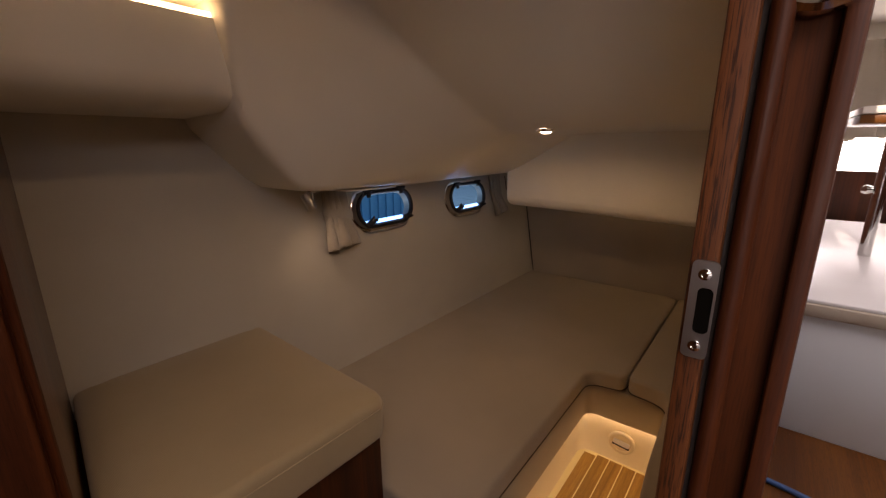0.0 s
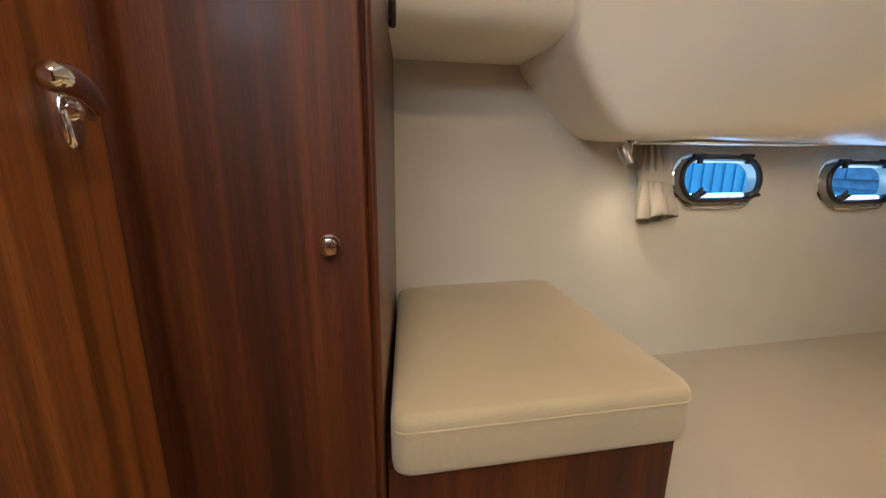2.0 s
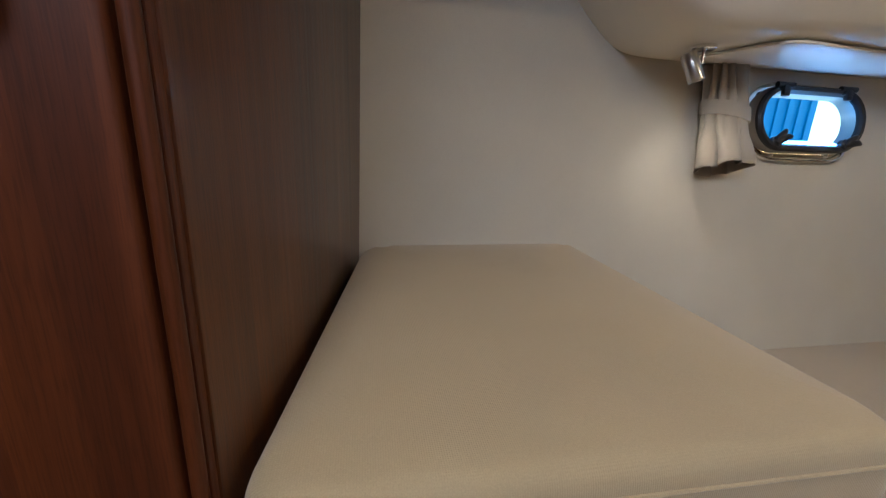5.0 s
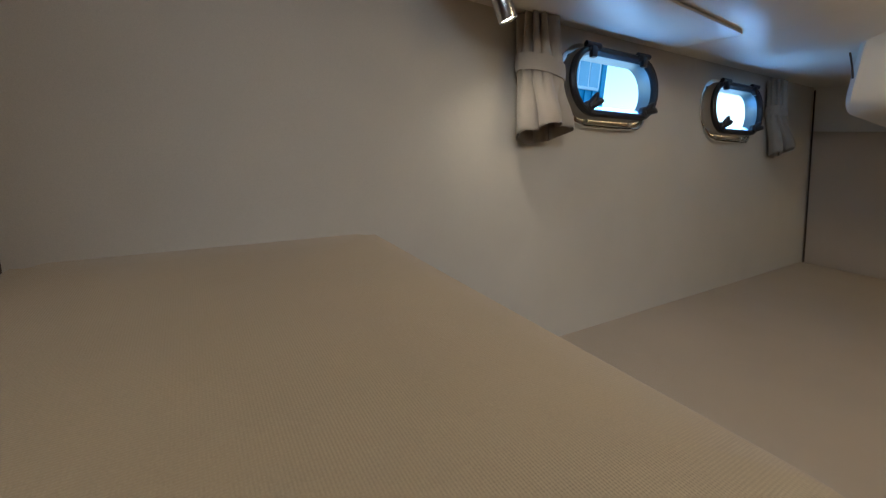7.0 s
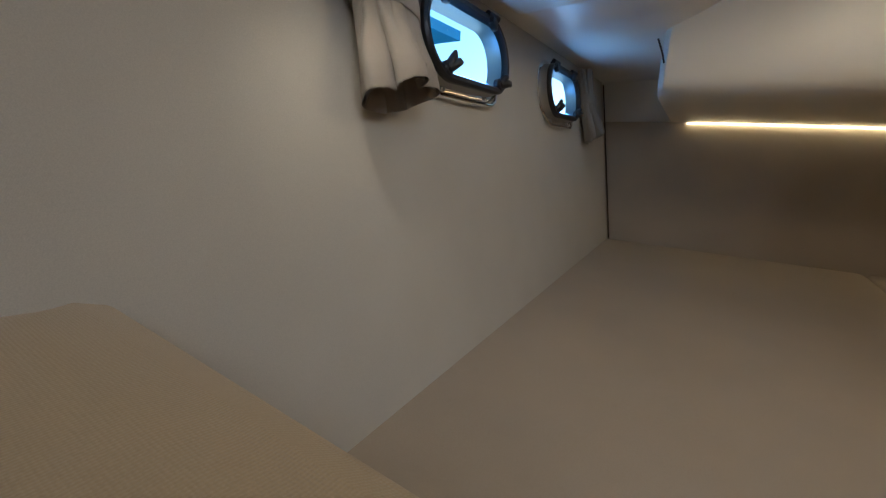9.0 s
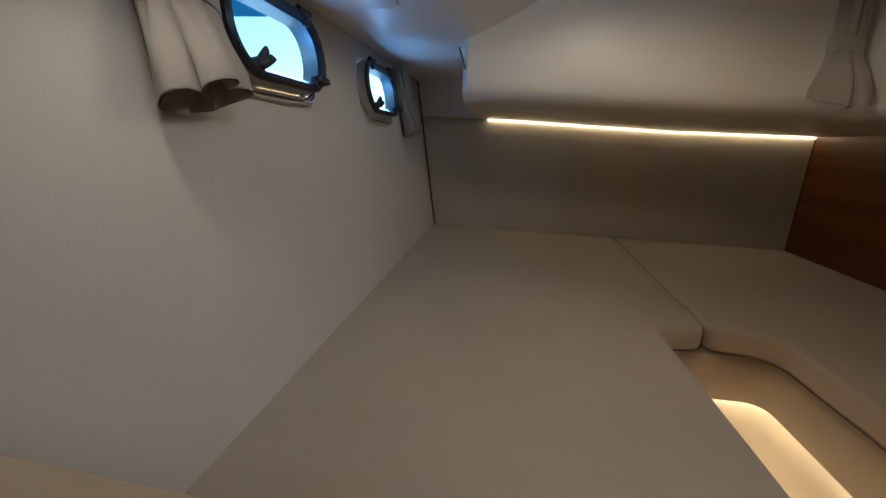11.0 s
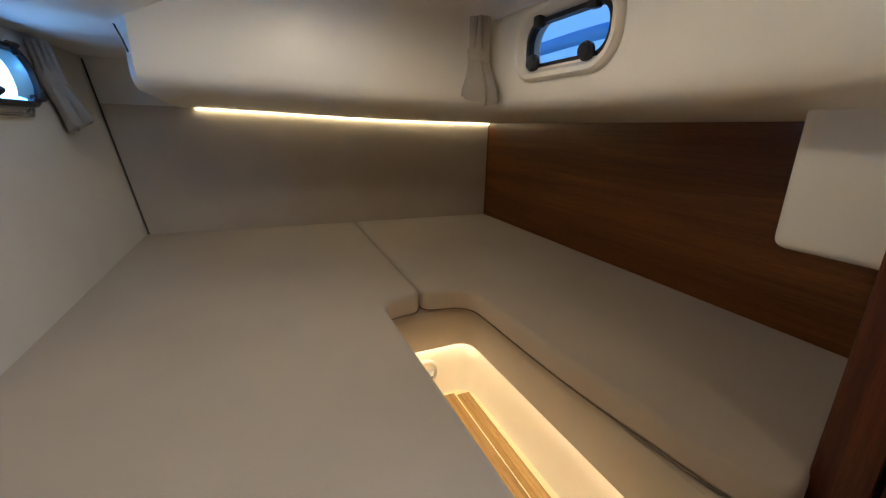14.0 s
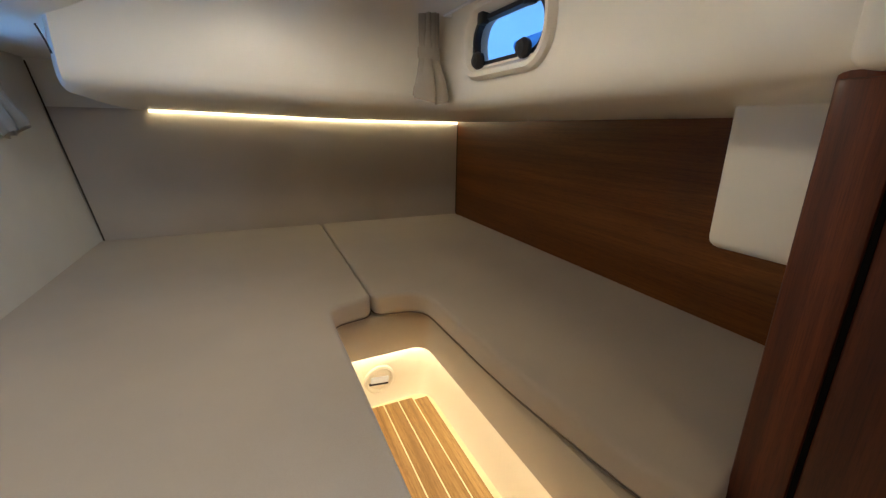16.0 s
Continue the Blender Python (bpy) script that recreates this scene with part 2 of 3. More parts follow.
def loft(loops, close_loop=True, cap=(False, False)):
    """Skins loops of equally many points."""
    bm = bmesh.new()
    rings = [[bm.verts.new(p) for p in loop] for loop in loops]
    k = len(rings[0])
    for a, b in zip(rings, rings[1:]):
        for i in range(k if close_loop else k - 1):
            j = (i + 1) % k
            bm.faces.new((a[i], a[j], b[j], b[i]))
    if cap[0]:
        bm.faces.new(list(reversed(rings[0])))
    if cap[1]:
        bm.faces.new(rings[-1])
    bmesh.ops.recalc_face_normals(bm, faces=bm.faces)
    return bm


def slab(outline, z0, z1, edge=0.012, steps=4):
    """A cushion-like slab on an outline in x, y, with rounded upper and lower edges."""
    k = len(outline)
    normals = []
    for i in range(k):
        t = outline[(i + 1) % k] - outline[i - 1]
        normals.append(Vector((t.y, -t.x)).normalized())
    area = sum(outline[i - 1].cross(outline[i]) for i in range(k))
    sign = 1 if area > 0 else -1
    levels = []
    for j in range(steps + 1):
        a = radians(90 * j / steps)
        levels.append((edge * (1 - math.sin(a)), z0 + edge * (1 - math.cos(a))))
    for j in range(steps + 1):
        a = radians(90 * j / steps)
        levels.append((edge * (1 - math.cos(a)), z1 - edge * (1 - math.sin(a))))
    loops = [[(p.x - sign * n.x * d, p.y - sign * n.y * d, z) for p, n in zip(outline, normals)] for d, z in levels]
    return loft(loops, True, (True, True))


def tube(points, radius, n=10, cap=True):
    """A round bar along a line of points."""
    pts = [Vector(p) for p in points]
    loops = []
    for i, p in enumerate(pts):
        d = (pts[min(i + 1, len(pts) - 1)] - pts[max(i - 1, 0)]).normalized()
        q = d.to_track_quat("Z", "Y")
        r = radius[i] if isinstance(radius, (list, tuple)) else radius
        loops.append([p + q @ Vector((r * math.cos(2 * math.pi * j / n), r * math.sin(2 * math.pi * j / n), 0)) for j in range(n)])
    return loft(loops, True, (cap, cap))


def lathe(profile, n=24, cap=(True, True)):
    """Turned about z: (radius, z) pairs."""
    return loft([[(r * math.cos(2 * math.pi * j / n), r * math.sin(2 * math.pi * j / n), z) for j in range(n)] for r, z in profile], True, cap)


def moved(bm, m):
    bmesh.ops.transform(bm, matrix=m, verts=bm.verts)
    return bm


def sheet(fx, us, vs, offset):
    """A grid of points fx(u, v) with a second skin at the given offset and closed edges."""
    bm = bmesh.new()
    skins = []
    for o in (Vector((0, 0, 0)), Vector(offset)):
        g = [[bm.verts.new(Vector(fx(u, v)) + o) for v in vs] for u in us]
        for i in range(len(us) - 1):
            for j in range(len(vs) - 1):
                bm.faces.new((g[i][j], g[i + 1][j], g[i + 1][j + 1], g[i][j + 1]))
        skins.append(g[0] + [row[-1] for row in g[1:]] + g[-1][-2::-1] + [row[0] for row in g[-2:0:-1]])
    a, b = skins
    for i in range(len(a)):
        bm.faces.new((a[i - 1], a[i], b[i], b[i - 1]))
    bmesh.ops.recalc_face_normals(bm, faces=bm.faces)
    return bm


def holed(outer, holes, place, thick):
    """A flat piece with holes through it. place maps (u, v, depth) to the world."""
    bm = bmesh.new()
    edges = []
    for loop in (outer, *holes):
        vs = [bm.verts.new((p[0], p[1], 0)) for p in loop]
        edges += [bm.edges.new((vs[i - 1], vs[i])) for i in range(len(vs))]
    bmesh.ops.triangle_fill(bm, use_beauty=True, use_dissolve=False, edges=edges)
    front = bm.faces[:]
    got = bmesh.ops.extrude_face_region(bm, geom=front)
    for v in [e for e in got["geom"] if isinstance(e, bmesh.types.BMVert)]:
        v.co.z = thick
    for v in bm.verts:
        v.co = Vector(place(v.co.x, v.co.y, v.co.z))
    bmesh.ops.recalc_face_normals(bm, faces=bm.faces)
    return bm


def smoothstep(a, b, x):
    s = min(1.0, max(0.0, (x - a) / (b - a)))
    return s * s * (3 - 2 * s)


def span(a, b, n):
    return [a + (b - a) * i / n for i in range(n + 1)]


# ---- the shell of the cabin ----
HULL_X, FLARE = -1.703, 0.16     # hull liner at the berth, and how far it leans out per metre


def hull(y, z, inward=0.0):
    return (HULL_X - FLARE * z + inward, y, z)


PORTS = ((-1.315, 0.592), (-0.703, 0.576))
holes = []
for py, pz in PORTS:
    holes.append([(py + p.x, pz + p.y) for p in rounded(0.300, 0.128, 0.060, 8)])
setting("wall_hull", holed([(0.06, -0.5), (0.06, 1.7), (-3.2, 1.7), (-3.2, -0.5)], holes, lambda u, v, d: hull(u, v, -d), 0.014), LINER,
        "beige fabric-lined hull side with two portholes", "wall", smooth=False)
setting("wall_aft", block((-1.90, 0.0, -0.5), (0.10, 0.05, 0.540)), PANEL, "padded beige panel at the head of the berth", "wall")
setting("wall_aft_top", block((-1.90, 0.006, 0.540), (-1.40, 0.05, 0.76)), GEL, "cream moulding above the padded end panel", "wall")
setting("wall_starboard", block((-0.015, -1.875, -0.5), (0.025, 0.0, 0.60)), MAHOGANY_ALONG, "mahogany panel with level grain beside the berth", "wall")
setting("trim_hull_corner", tube([hull(-0.008, z, 0.008) for z in span(0.0, 0.70, 8)], 0.003, 8), CORD, "dark piping in the corner of hull and end panel", "trim")
setting("trim_starboard_corner", tube([(-0.018, -0.004, 0.0), (-0.018, -0.004, 0.50)], 0.003, 6), CORD, "dark joint in the panel corner", "trim")


def ceiling_z(x, y):
    """Low and flat over the portholes, a crown inboard that rises towards the entry, and a lifted forward end."""
    s = smoothstep(-1.30, -2.00, y)
    rise = 1.3 * ((x + 1.57 + 0.02 * s) / (0.45 - 0.24 * s) - 0.115)
    rise = (rise + math.sqrt(rise ** 2 + 0.012)) / 2
    rise = (rise + 1 - math.sqrt((rise - 1) ** 2 + 0.002)) / 2
    crown = rise * (0.215 + 0.42 * s)
    lift = -1.835 - y
    lift = 1.22 * (lift + math.sqrt(lift ** 2 + 0.0012)) / 2 + 6.0 * max(0.0, -2.02 - y) ** 1.15
    return 0.712 + (crown + lift + math.sqrt((crown - lift) ** 2 + 0.005)) / 2 - 0.0353


setting("ceiling", sheet(lambda x, y: (x, y, ceiling_z(x, y)), span(-1.90, -0.44, 190), span(-2.24, 0.03, 240), (0, 0, 0.02)), GEL,
        "curved cream headliner sweeping down to the portholes", "ceiling")
setting("ceiling_entry", block((-1.95, -3.2, 1.50), (-0.40, -2.20, 1.54)), GEL, "flat cream headliner over the entry", "ceiling")


# cockpit moulding: face, rolled lower edge and underside, running along the end and then along the starboard side
SECTION = [(0.0, 1.40), (0.0, 1.02), (0.0, 0.97), (0.0, 0.92), (0.0, 0.825), (0.0, 0.685), (0.0, 0.63), (0.003, 0.608), (0.010, 0.592), (0.022, 0.580), (0.04, 0.571), (0.10, 0.562), (0.25, 0.538), (0.48, 0.514)]


def coaming_path(d):
    back = d * 1.62 if d > 0 else d
    fx, fy, r = -0.48 + d, -0.77 + back, 0.10
    pts = [(x, fy) for x in span(-1.485, fx - r, 14)]
    for j in range(1, 8):
        a = radians(90 * j / 8)
        pts.append((fx - r + r * math.sin(a), fy - r + r * math.cos(a)))
    ys = span(fy - r, -1.02, 4)
    pts += [(fx, y) for y in ys] + [(fx, y) for y in span(-1.02, -1.34, 6)[1:]] + [(fx - 0.044 * smoothstep(-1.6, -1.9, y) * (1 if d < 0.2 else 0), y) for y in span(-1.34, -1.93, 12)[1:]]
    return pts


def moulding_drop(x, d):
    """The lower edge falls to starboard; the underside meets the end panel a little higher on the port side."""
    s, far = smoothstep(-1.55, -0.50, x), min(1.0, d / 0.48)
    return (-0.015 - 0.024 * s) * (1 - far) + 0.023 * (1 - s) * far


def coaming():
    rows = [[(x, y, z + moulding_drop(x, d)) for x, y in coaming_path(d)] for d, z in SECTION]
    bm = bmesh.new()
    g = [[bm.verts.new(p) for p in row] for row in rows]
    k = len(rows[0])
    for i in range(len(g) - 1):
        for j in range(k - 1):
            a, b = rows[i][j], rows[i + 1][j + 1]
            my, mz, mx = (a[1] + b[1]) / 2, (a[2] + b[2]) / 2, (a[0] + b[0]) / 2
            if -1.34 < my < -1.02 and 0.646 < mz < 0.786 and mx > -0.50:
                continue
            bm.faces.new((g[i][j], g[i + 1][j], g[i + 1][j + 1], g[i][j + 1]))
    # the rounded port end of the moulding
    end = [g[i][0] for i in range(len(g))]
    side = [bm.verts.new((-1.500, max(-0.77, v.co.y) + 0.02 if v.co.y < -0.7 else v.co.y, v.co.z)) for v in end]
    deep = [bm.verts.new((-1.510, 0.03, v.co.z)) for v in end]
    for row in ((end, side), (side, deep)):
        for i in range(len(end) - 1):
            bm.faces.new((row[0][i], row[1][i], row[1][i + 1], row[0][i + 1]))
    bm.normal_update()
    return bm


setting("wall_cockpit_moulding", coaming(), GEL, "cream cockpit moulding with a rolled lower edge over the berth", "moulding")
setting("wall_moulding_end", block((-0.546, -1.985, 0.540), (-0.490, -1.900, 1.50), 0.018, 4), GEL, "rounded cream end of the cockpit moulding", "moulding")
setting("trim_moulding_end", tube([(-1.515, -0.752, 0.705), (-1.499, -0.766, 0.668), (-1.490, -0.774, 0.640)], 0.0022, 6), CORD, "short dark sealant joint at the end of the moulding", "trim")
# hanging drain box of the moulding beside the doorway
setting("wall_drain_casing", block((-0.295, -1.850, 0.266), (-0.005, -1.648, 0.60), 0.022, 4), GEL, "cream casing that hangs below the moulding", "moulding")

# transverse bulkhead between berth and passage, with the door post
def bulkhead_mesh():
    """Its berth side stands at a slant: further aft beside the starboard panel than at the free end."""
    bm = block((-0.503, -2.165, -0.45), (0.30, -1.880, 1.52), 0.012, 3)
    for v in bm.verts:
        if v.co.y > -2.0:
            v.co.y += 0.275 * (v.co.x + 0.503)
    return bm


setting("wall_bulkhead", bulkhead_mesh(), MAHOGANY, "mahogany bulkhead at the foot of the berth", "wall")
setting("trim_bulkhead_edge", block((-0.508, -1.946, -0.42), (-0.498, -1.884, 0.536), 0.003), MAHOGANY, "paler mahogany edging board on the end of the bulkhead", "trim")
# thin black strip, not a cut groove
setting("trim_bulkhead_groove", block((-0.505, -1.953, -0.42), (-0.499, -1.947, 1.40)), PIT_SHADE, "dark joint beside the edging board", "trim")
setting("wall_passage", block((-0.53, -5.5, -0.45), (-0.45, -2.86, 1.52), 0.004), MAHOGANY, "mahogany wall of the passage", "wall")
setting("wall_lintel", block((-0.53, -2.86, 1.40), (-0.45, -2.17, 1.52), 0.004), MAHOGANY, "mahogany lintel over the doorway", "wall")
setting("floor_entry", block((-1.95, -3.2, -0.50), (-0.40, -1.98, -0.42)), MAHOGANY_ALONG, "dark wooden sole of the entry", "floor")
setting("wall_forward", block((-1.95, -3.25, -0.5), (-0.45, -3.2, 1.54)), MAHOGANY, "mahogany wall behind the wardrobe", "wall")


frame_ob = thing("door_frame", (-0.5, -2.18, -0.42), "mahogany door post with rounded stop bead", "door frame", kind="structure")
part("post", block((-0.524, -2.192, -0.40), (-0.506, -2.160, 1.42), 0.003), POST, frame_ob)
part("groove", block((-0.506, -2.180, -0.40), (-0.500, -2.160, 1.42)), RUBBER, frame_ob, "dark rebate")
part("stop_bead", tube([(-0.4955, -2.184, -0.40), (-0.4955, -2.184, 0.5), (-0.4955, -2.184, 1.42)], 0.0065, 12), MAHOGANY, frame_ob)
strike = thing("strike_plate", (-0.513, -2.193, 0.73), "worn steel strike plate screwed to the door post", "strike plate")
outer = [(-0.513 + p.x, 0.735 + p.y) for p in rounded(0.017, 0.076, 0.004, 4)]
inner = [(-0.511 + p.x, 0.735 + p.y) for p in rounded(0.010, 0.036, 0.004, 4)]
part("plate", holed(outer, [inner], lambda u, v, d: (u, -2.1925 - d, v), 0.0025), STEEL, strike)
# no pocket is cut; its shade is this piece's colour
part("pocket", block((-0.5165, -2.1938, 0.716), (-0.5055, -2.1932, 0.754)), PIT_SHADE, strike, "flat piece blackened as the latch pocket's shade")
for dz in (0.707, 0.763):
    part("screw", moved(lathe([(0.0045, 0.0), (0.0042, 0.0014), (0.0022, 0.0018), (0.0022, 0.001)], 14), pose(-0.513, -2.195, dz, 90)), CHROME, strike)

# round chrome port in the bulkhead and the tall mirror beside it
ring = thing("round_port", (-0.478, -2.18, 0.962), "round chrome-ringed port in the mahogany bulkhead", "porthole")
part("ring", moved(lathe([(0.044, 0.0), (0.046, 0.008), (0.053, 0.012), (0.060, 0.008), (0.062, 0.0)], 40, (False, False)), pose(-0.478, -2.181, 0.962, 90) @ Matrix.Scale(0.55, 4)), CHROME, ring)
part("pane", moved(lathe([(0.045, 0.0), (0.045, 0.003)], 32), pose(-0.478, -2.181, 0.962, 90) @ Matrix.Scale(0.55, 4)), BLACK, ring, "dark glass")
mirror = thing("wall_mirror", (-0.2, -2.17, 0.5), "tall mirror with a slim mahogany edge on the bulkhead", "mirror")
part("glass", block((-0.456, -2.171, -0.35), (0.26, -2.167, 1.40)), MIRROR, mirror, smooth=False)
part("edge", block((-0.467, -2.180, -0.38), (-0.455, -2.166, 1.42), 0.003), MAHOGANY, mirror)

# ---- berth ----
left = fillet([(-1.717, -0.006), (-0.796, -0.006), (-0.801, -1.040), (-0.932, -1.066), (-0.926, -1.950), (-1.350, -1.952), (-1.717, -1.952)],
              [0.035, 0.032, 0.04, 0.05, 0.05, 0.0, 0.035])
right = fillet([(-0.791, -0.006), (-0.018, -0.006), (-0.018, -1.752), (-0.515, -1.888), (-0.568, -1.899), (-0.594, -1.820), (-0.634, -1.520), (-0.648, -1.055), (-0.796, -1.038)],
               [0.032, 0.035, 0.035, 0.06, 0.06, 0.06, 0.2, 0.07, 0.04])
for outline, label in ((left, "wide beige upholstered mattress against the hull"), (right, "beige upholstered mattress along the mahogany panel")):
    m = thing("mattress", (outline[0].x, outline[0].y, -0.066), label, "mattress", "berth mattresses")
    part("cover", slab(outline, -0.066, 0.0, 0.014, 5), FABRIC, m)
    part("piping", tube([(p.x, p.y, -0.062) for p in outline] + [(outline[0].x, outline[0].y, -0.062)], 0.002, 6), PIPING, m, "brown piping along the lower edge")
base = thing("berth_base", (-1.0, -1.0, -0.48), "cream berth moulding under the mattresses", "berth")


def well_outline(grow):
    return fillet([(-0.945 - grow, -2.05), (-0.950 - grow, -1.030 + grow), (-0.616 + grow, -1.020 + grow), (-0.600 + grow, -2.05)], [0, 0.05, 0.06, 0], 8)


def well_shell(levels):
    return loft([[(p.x, p.y, z) for p in well_outline(g)] for g, z in levels], False)


UPPER = [(0.10, -0.069), (0.004, -0.070), (-0.006, -0.073), (-0.012, -0.082), (-0.015, -0.096), (-0.018, -0.188), (-0.018, -0.197), (-0.014, -0.200)]
LOWER = [(-0.014, -0.200), (0.016, -0.201), (0.016, -0.212), (0.013, -0.300), (0.004, -0.380), (-0.004, -0.392)]
part("rim", well_shell(UPPER), RIM_SHADE, base, "tan rim, its shade put into the colour, that hides the strip light")
part("footwell", well_shell(LOWER), WELL, base, "cream footwell moulding")
part("front_panel", block((-1.12, -2.00, -0.42), (-0.930, -1.962, -0.068), 0.004), MAHOGANY, base)
part("front_panel", block((-0.590, -1.905, -0.42), (-0.50, -1.885, -0.070), 0.004), GEL, base)
grating = thing("teak_grating", (-0.80, -1.6, -0.42), "teak plank floor with pale caulked joints in the footwell", "floor boards")
part("bed", block((-0.975, -2.70, -0.420), (-0.580, -1.000, -0.3872), 0.001), CAULK, grating, "pale caulking between the planks")
for i in range(6):
    x0 = -0.925 + i * 0.0500
    part("plank", block((x0, -2.68, -0.394), (x0 + 0.0462, -1.036 - (0.012 if i in (0, 5) else 0.0), -0.386), 0.0015), TEAK, grating)
strip = thing("footwell_led_strip", (-0.8, -1.1, -0.205), "warm strip light hidden under the footwell's rim", "led strip")
part("strip", tube([(p.x, p.y, -0.2055) for p in well_outline(0.004)], 0.0045, 6), LED_WELL, strip)
vent = thing("air_inlet", (-0.790, -1.035, -0.281), "round cream air inlet with a slot", "air vent")
face = moved(lathe([(0.040, 0.0), (0.039, 0.006), (0.034, 0.009), (0.030, 0.006), (0.0295, 0.003)], 32), pose(-0.790, -1.040, -0.281, 94, 0, 4) @ Matrix.Scale(1.25, 4))
part("rim", face, WELL, vent)
part("blade", moved(block((-0.024, -0.008, 0.003), (0.024, 0.010, 0.009), 0.003), pose(-0.790, -1.040, -0.281, 94, 8, 4) @ Matrix.Scale(1.25, 4)), WHITE, vent, "pale tilted blade")
# dark strip paints the slot's shade; no opening is cut
part("slot", moved(block((-0.025, -0.016, 0.0032), (0.025, -0.008, 0.0042)), pose(-0.790, -1.040, -0.281, 94, 8, 4) @ Matrix.Scale(1.25, 4)), RUBBER, vent, "dark strip coloured as the slot's shade")

# ---- seat ----
seat_box = thing("seat_box", (-1.4, -2.25, -0.42), "mahogany seat locker under the cushion", "seat locker")
part("front", block((-1.150, -2.490, -0.42), (-1.128, -1.975, 0.205), 0.003), MAHOGANY, seat_box)
part("side", block((-1.74, -1.995, -0.42), (-1.150, -1.973, 0.205), 0.003), MAHOGANY, seat_box)
part("top", block((-1.74, -2.490, 0.190), (-1.150, -1.995, 0.206), 0.002), MAHOGANY, seat_box)
cushion = thing("seat_cushion", (-1.4, -2.25, 0.207), "sand-coloured box cushion with a stitched top seam", "cushion")


def cushion_mesh():
    out = fillet([(-1.096, -2.488), (-1.086, -1.985), (-1.742, -1.945), (-1.742, -2.416)], 0.034, 8)
    c = sum(out, Vector((0, 0))) / len(out)
    k, e, loops = len(out), 0.020, []
    for depth, z in [(e * (1 - math.sin(radians(a))), 0.207 + e * (1 - math.cos(radians(a)))) for a in (0, 30, 60, 90)] + [(e * (1 - math.cos(radians(a))), 0.314 - e * (1 - math.sin(radians(a)))) for a in (0, 18, 36, 54, 72, 90)]:
        loops.append([(*(p - (p - c).normalized() * depth), z) for p in out])
    for s in (0.92, 0.8, 0.6, 0.4, 0.2, 0.05):
        loops.append([(*(c + (p - c) * s * 0.93), 0.314 + 0.009 * (1 - s * s)) for p in out])
    bm = loft(loops, True, (True, True))
    for v in bm.verts:
        v.co.z -= 0.036 * smoothstep(-1.645, -1.735, v.co.x) * smoothstep(0.22, 0.30, v.co.z)
    return bm


part("cover", cushion_mesh(), SEAT, cushion)
edge = fillet([(-1.095, -2.489), (-1.085, -1.984), (-1.742, -1.944), (-1.742, -2.416)], 0.034, 8)
seam = [(p.x, p.y, 0.2895) for p in edge[4:-13] if p.x > -1.40]
part("seam", tube(seam, 0.0016, 6), SEAT, cushion, "stitched piping seam")

# ---- wardrobe ----
wardrobe = thing("wardrobe", (-1.4, -2.8, -0.42), "tall dark satin mahogany wardrobe with flush doors", "wardrobe")
def slanted(y_off, thick):
    bm = block((-1.86, 0.0, -0.42), (-1.118, thick, 1.49), 0.002)
    for v in bm.verts:
        v.co.y += -2.530 + y_off + 0.118 * (-1.118 - v.co.x)
    return bm


part("side_panel", slanted(0.0, 0.035), VARNISHED, wardrobe, "glossy varnished side panel")
part("corner_post", tube([(-1.104, -2.501, -0.42), (-1.104, -2.501, 0.5), (-1.104, -2.501, 1.49)], 0.0045, 10), MAHOGANY, wardrobe, "slim edge bead")
part("frame", block((-1.135, -3.18, -0.42), (-1.110, -2.497, 1.49), 0.002), MAHOGANY, wardrobe)
wdoor = part("door", block((-1.115, -3.10, -0.36), (-1.100, -2.508, 0.972), 0.005, 3), MAHOGANY, wardrobe)
part("knob", moved(lathe([(0.019, 0.0), (0.019, 0.003), (0.012, 0.005), (0.012, 0.012), (0.018, 0.016), (0.0195, 0.022), (0.0165, 0.029), (0.009, 0.032)], 24), pose(-1.100, -2.555, 0.572, 0, 90, 0) @ Matrix.Scale(0.68, 4)), CHROME, wdoor, "round chrome push knob")
part("upper_door", block((-1.115, -3.10, 0.980), (-1.100, -2.508, 1.48), 0.005, 3), MAHOGANY, wardrobe)

# ---- cabin door, standing open ----
door = thing("door_1", (-0.55, -2.80, -0.40), "open light mahogany cabin door with chrome lever", "door", kind="structure")
part("leaf", block((-1.030, -2.775, -0.38), (-0.560, -2.740, 1.38), 0.004, 3), DOORWOOD, door)
lever = part("lever_handle", moved(lathe([(0.022, 0.0), (0.022, 0.003), (0.020, 0.006), (0.017, 0.0075), (0.009, 0.008)], 32), pose(-0.982, -2.7405, 0.708, -90) @ Matrix.Diagonal((0.62, 1.15, 1, 1))), CHROME, door, "chrome lever on an oval plate")
part("spindle", moved(lathe([(0.0105, 0.0), (0.0095, 0.003), (0.0075, 0.006), (0.0075, 0.012)], 20), pose(-0.982, -2.734, 0.714, -90)), CHROME, lever)
part("grip", tube([(-0.988, -2.722, 0.714), (-0.985, -2.720, 0.718), (-0.976, -2.719, 0.725), (-0.962, -2.718, 0.731), (-0.946, -2.718, 0.734), (-0.935, -2.718, 0.734), (-0.930, -2.718, 0.734)], [0.004, 0.0085, 0.0095, 0.0105, 0.0115, 0.0095, 0.004], 18), CHROME, lever)

# ---- overhead locker over the seat ----
locker = thing("overhead_locker", (-1.7, -2.3, 0.94), "cream padded locker front over the seat", "locker")


def locker_mesh():
    sec = [(-1.87, 0.935), (-1.62, 0.940), (-1.56, 0.952), (-1.525, 0.975), (-1.512, 1.01), (-1.506, 1.132), (-1.54, 1.132), (-1.87, 1.132)]
    return loft([[(x, y, z) for x, z in sec] for y in (-2.50, -2.00)], True, (True, True))


part("front", locker_mesh(), GEL, locker)
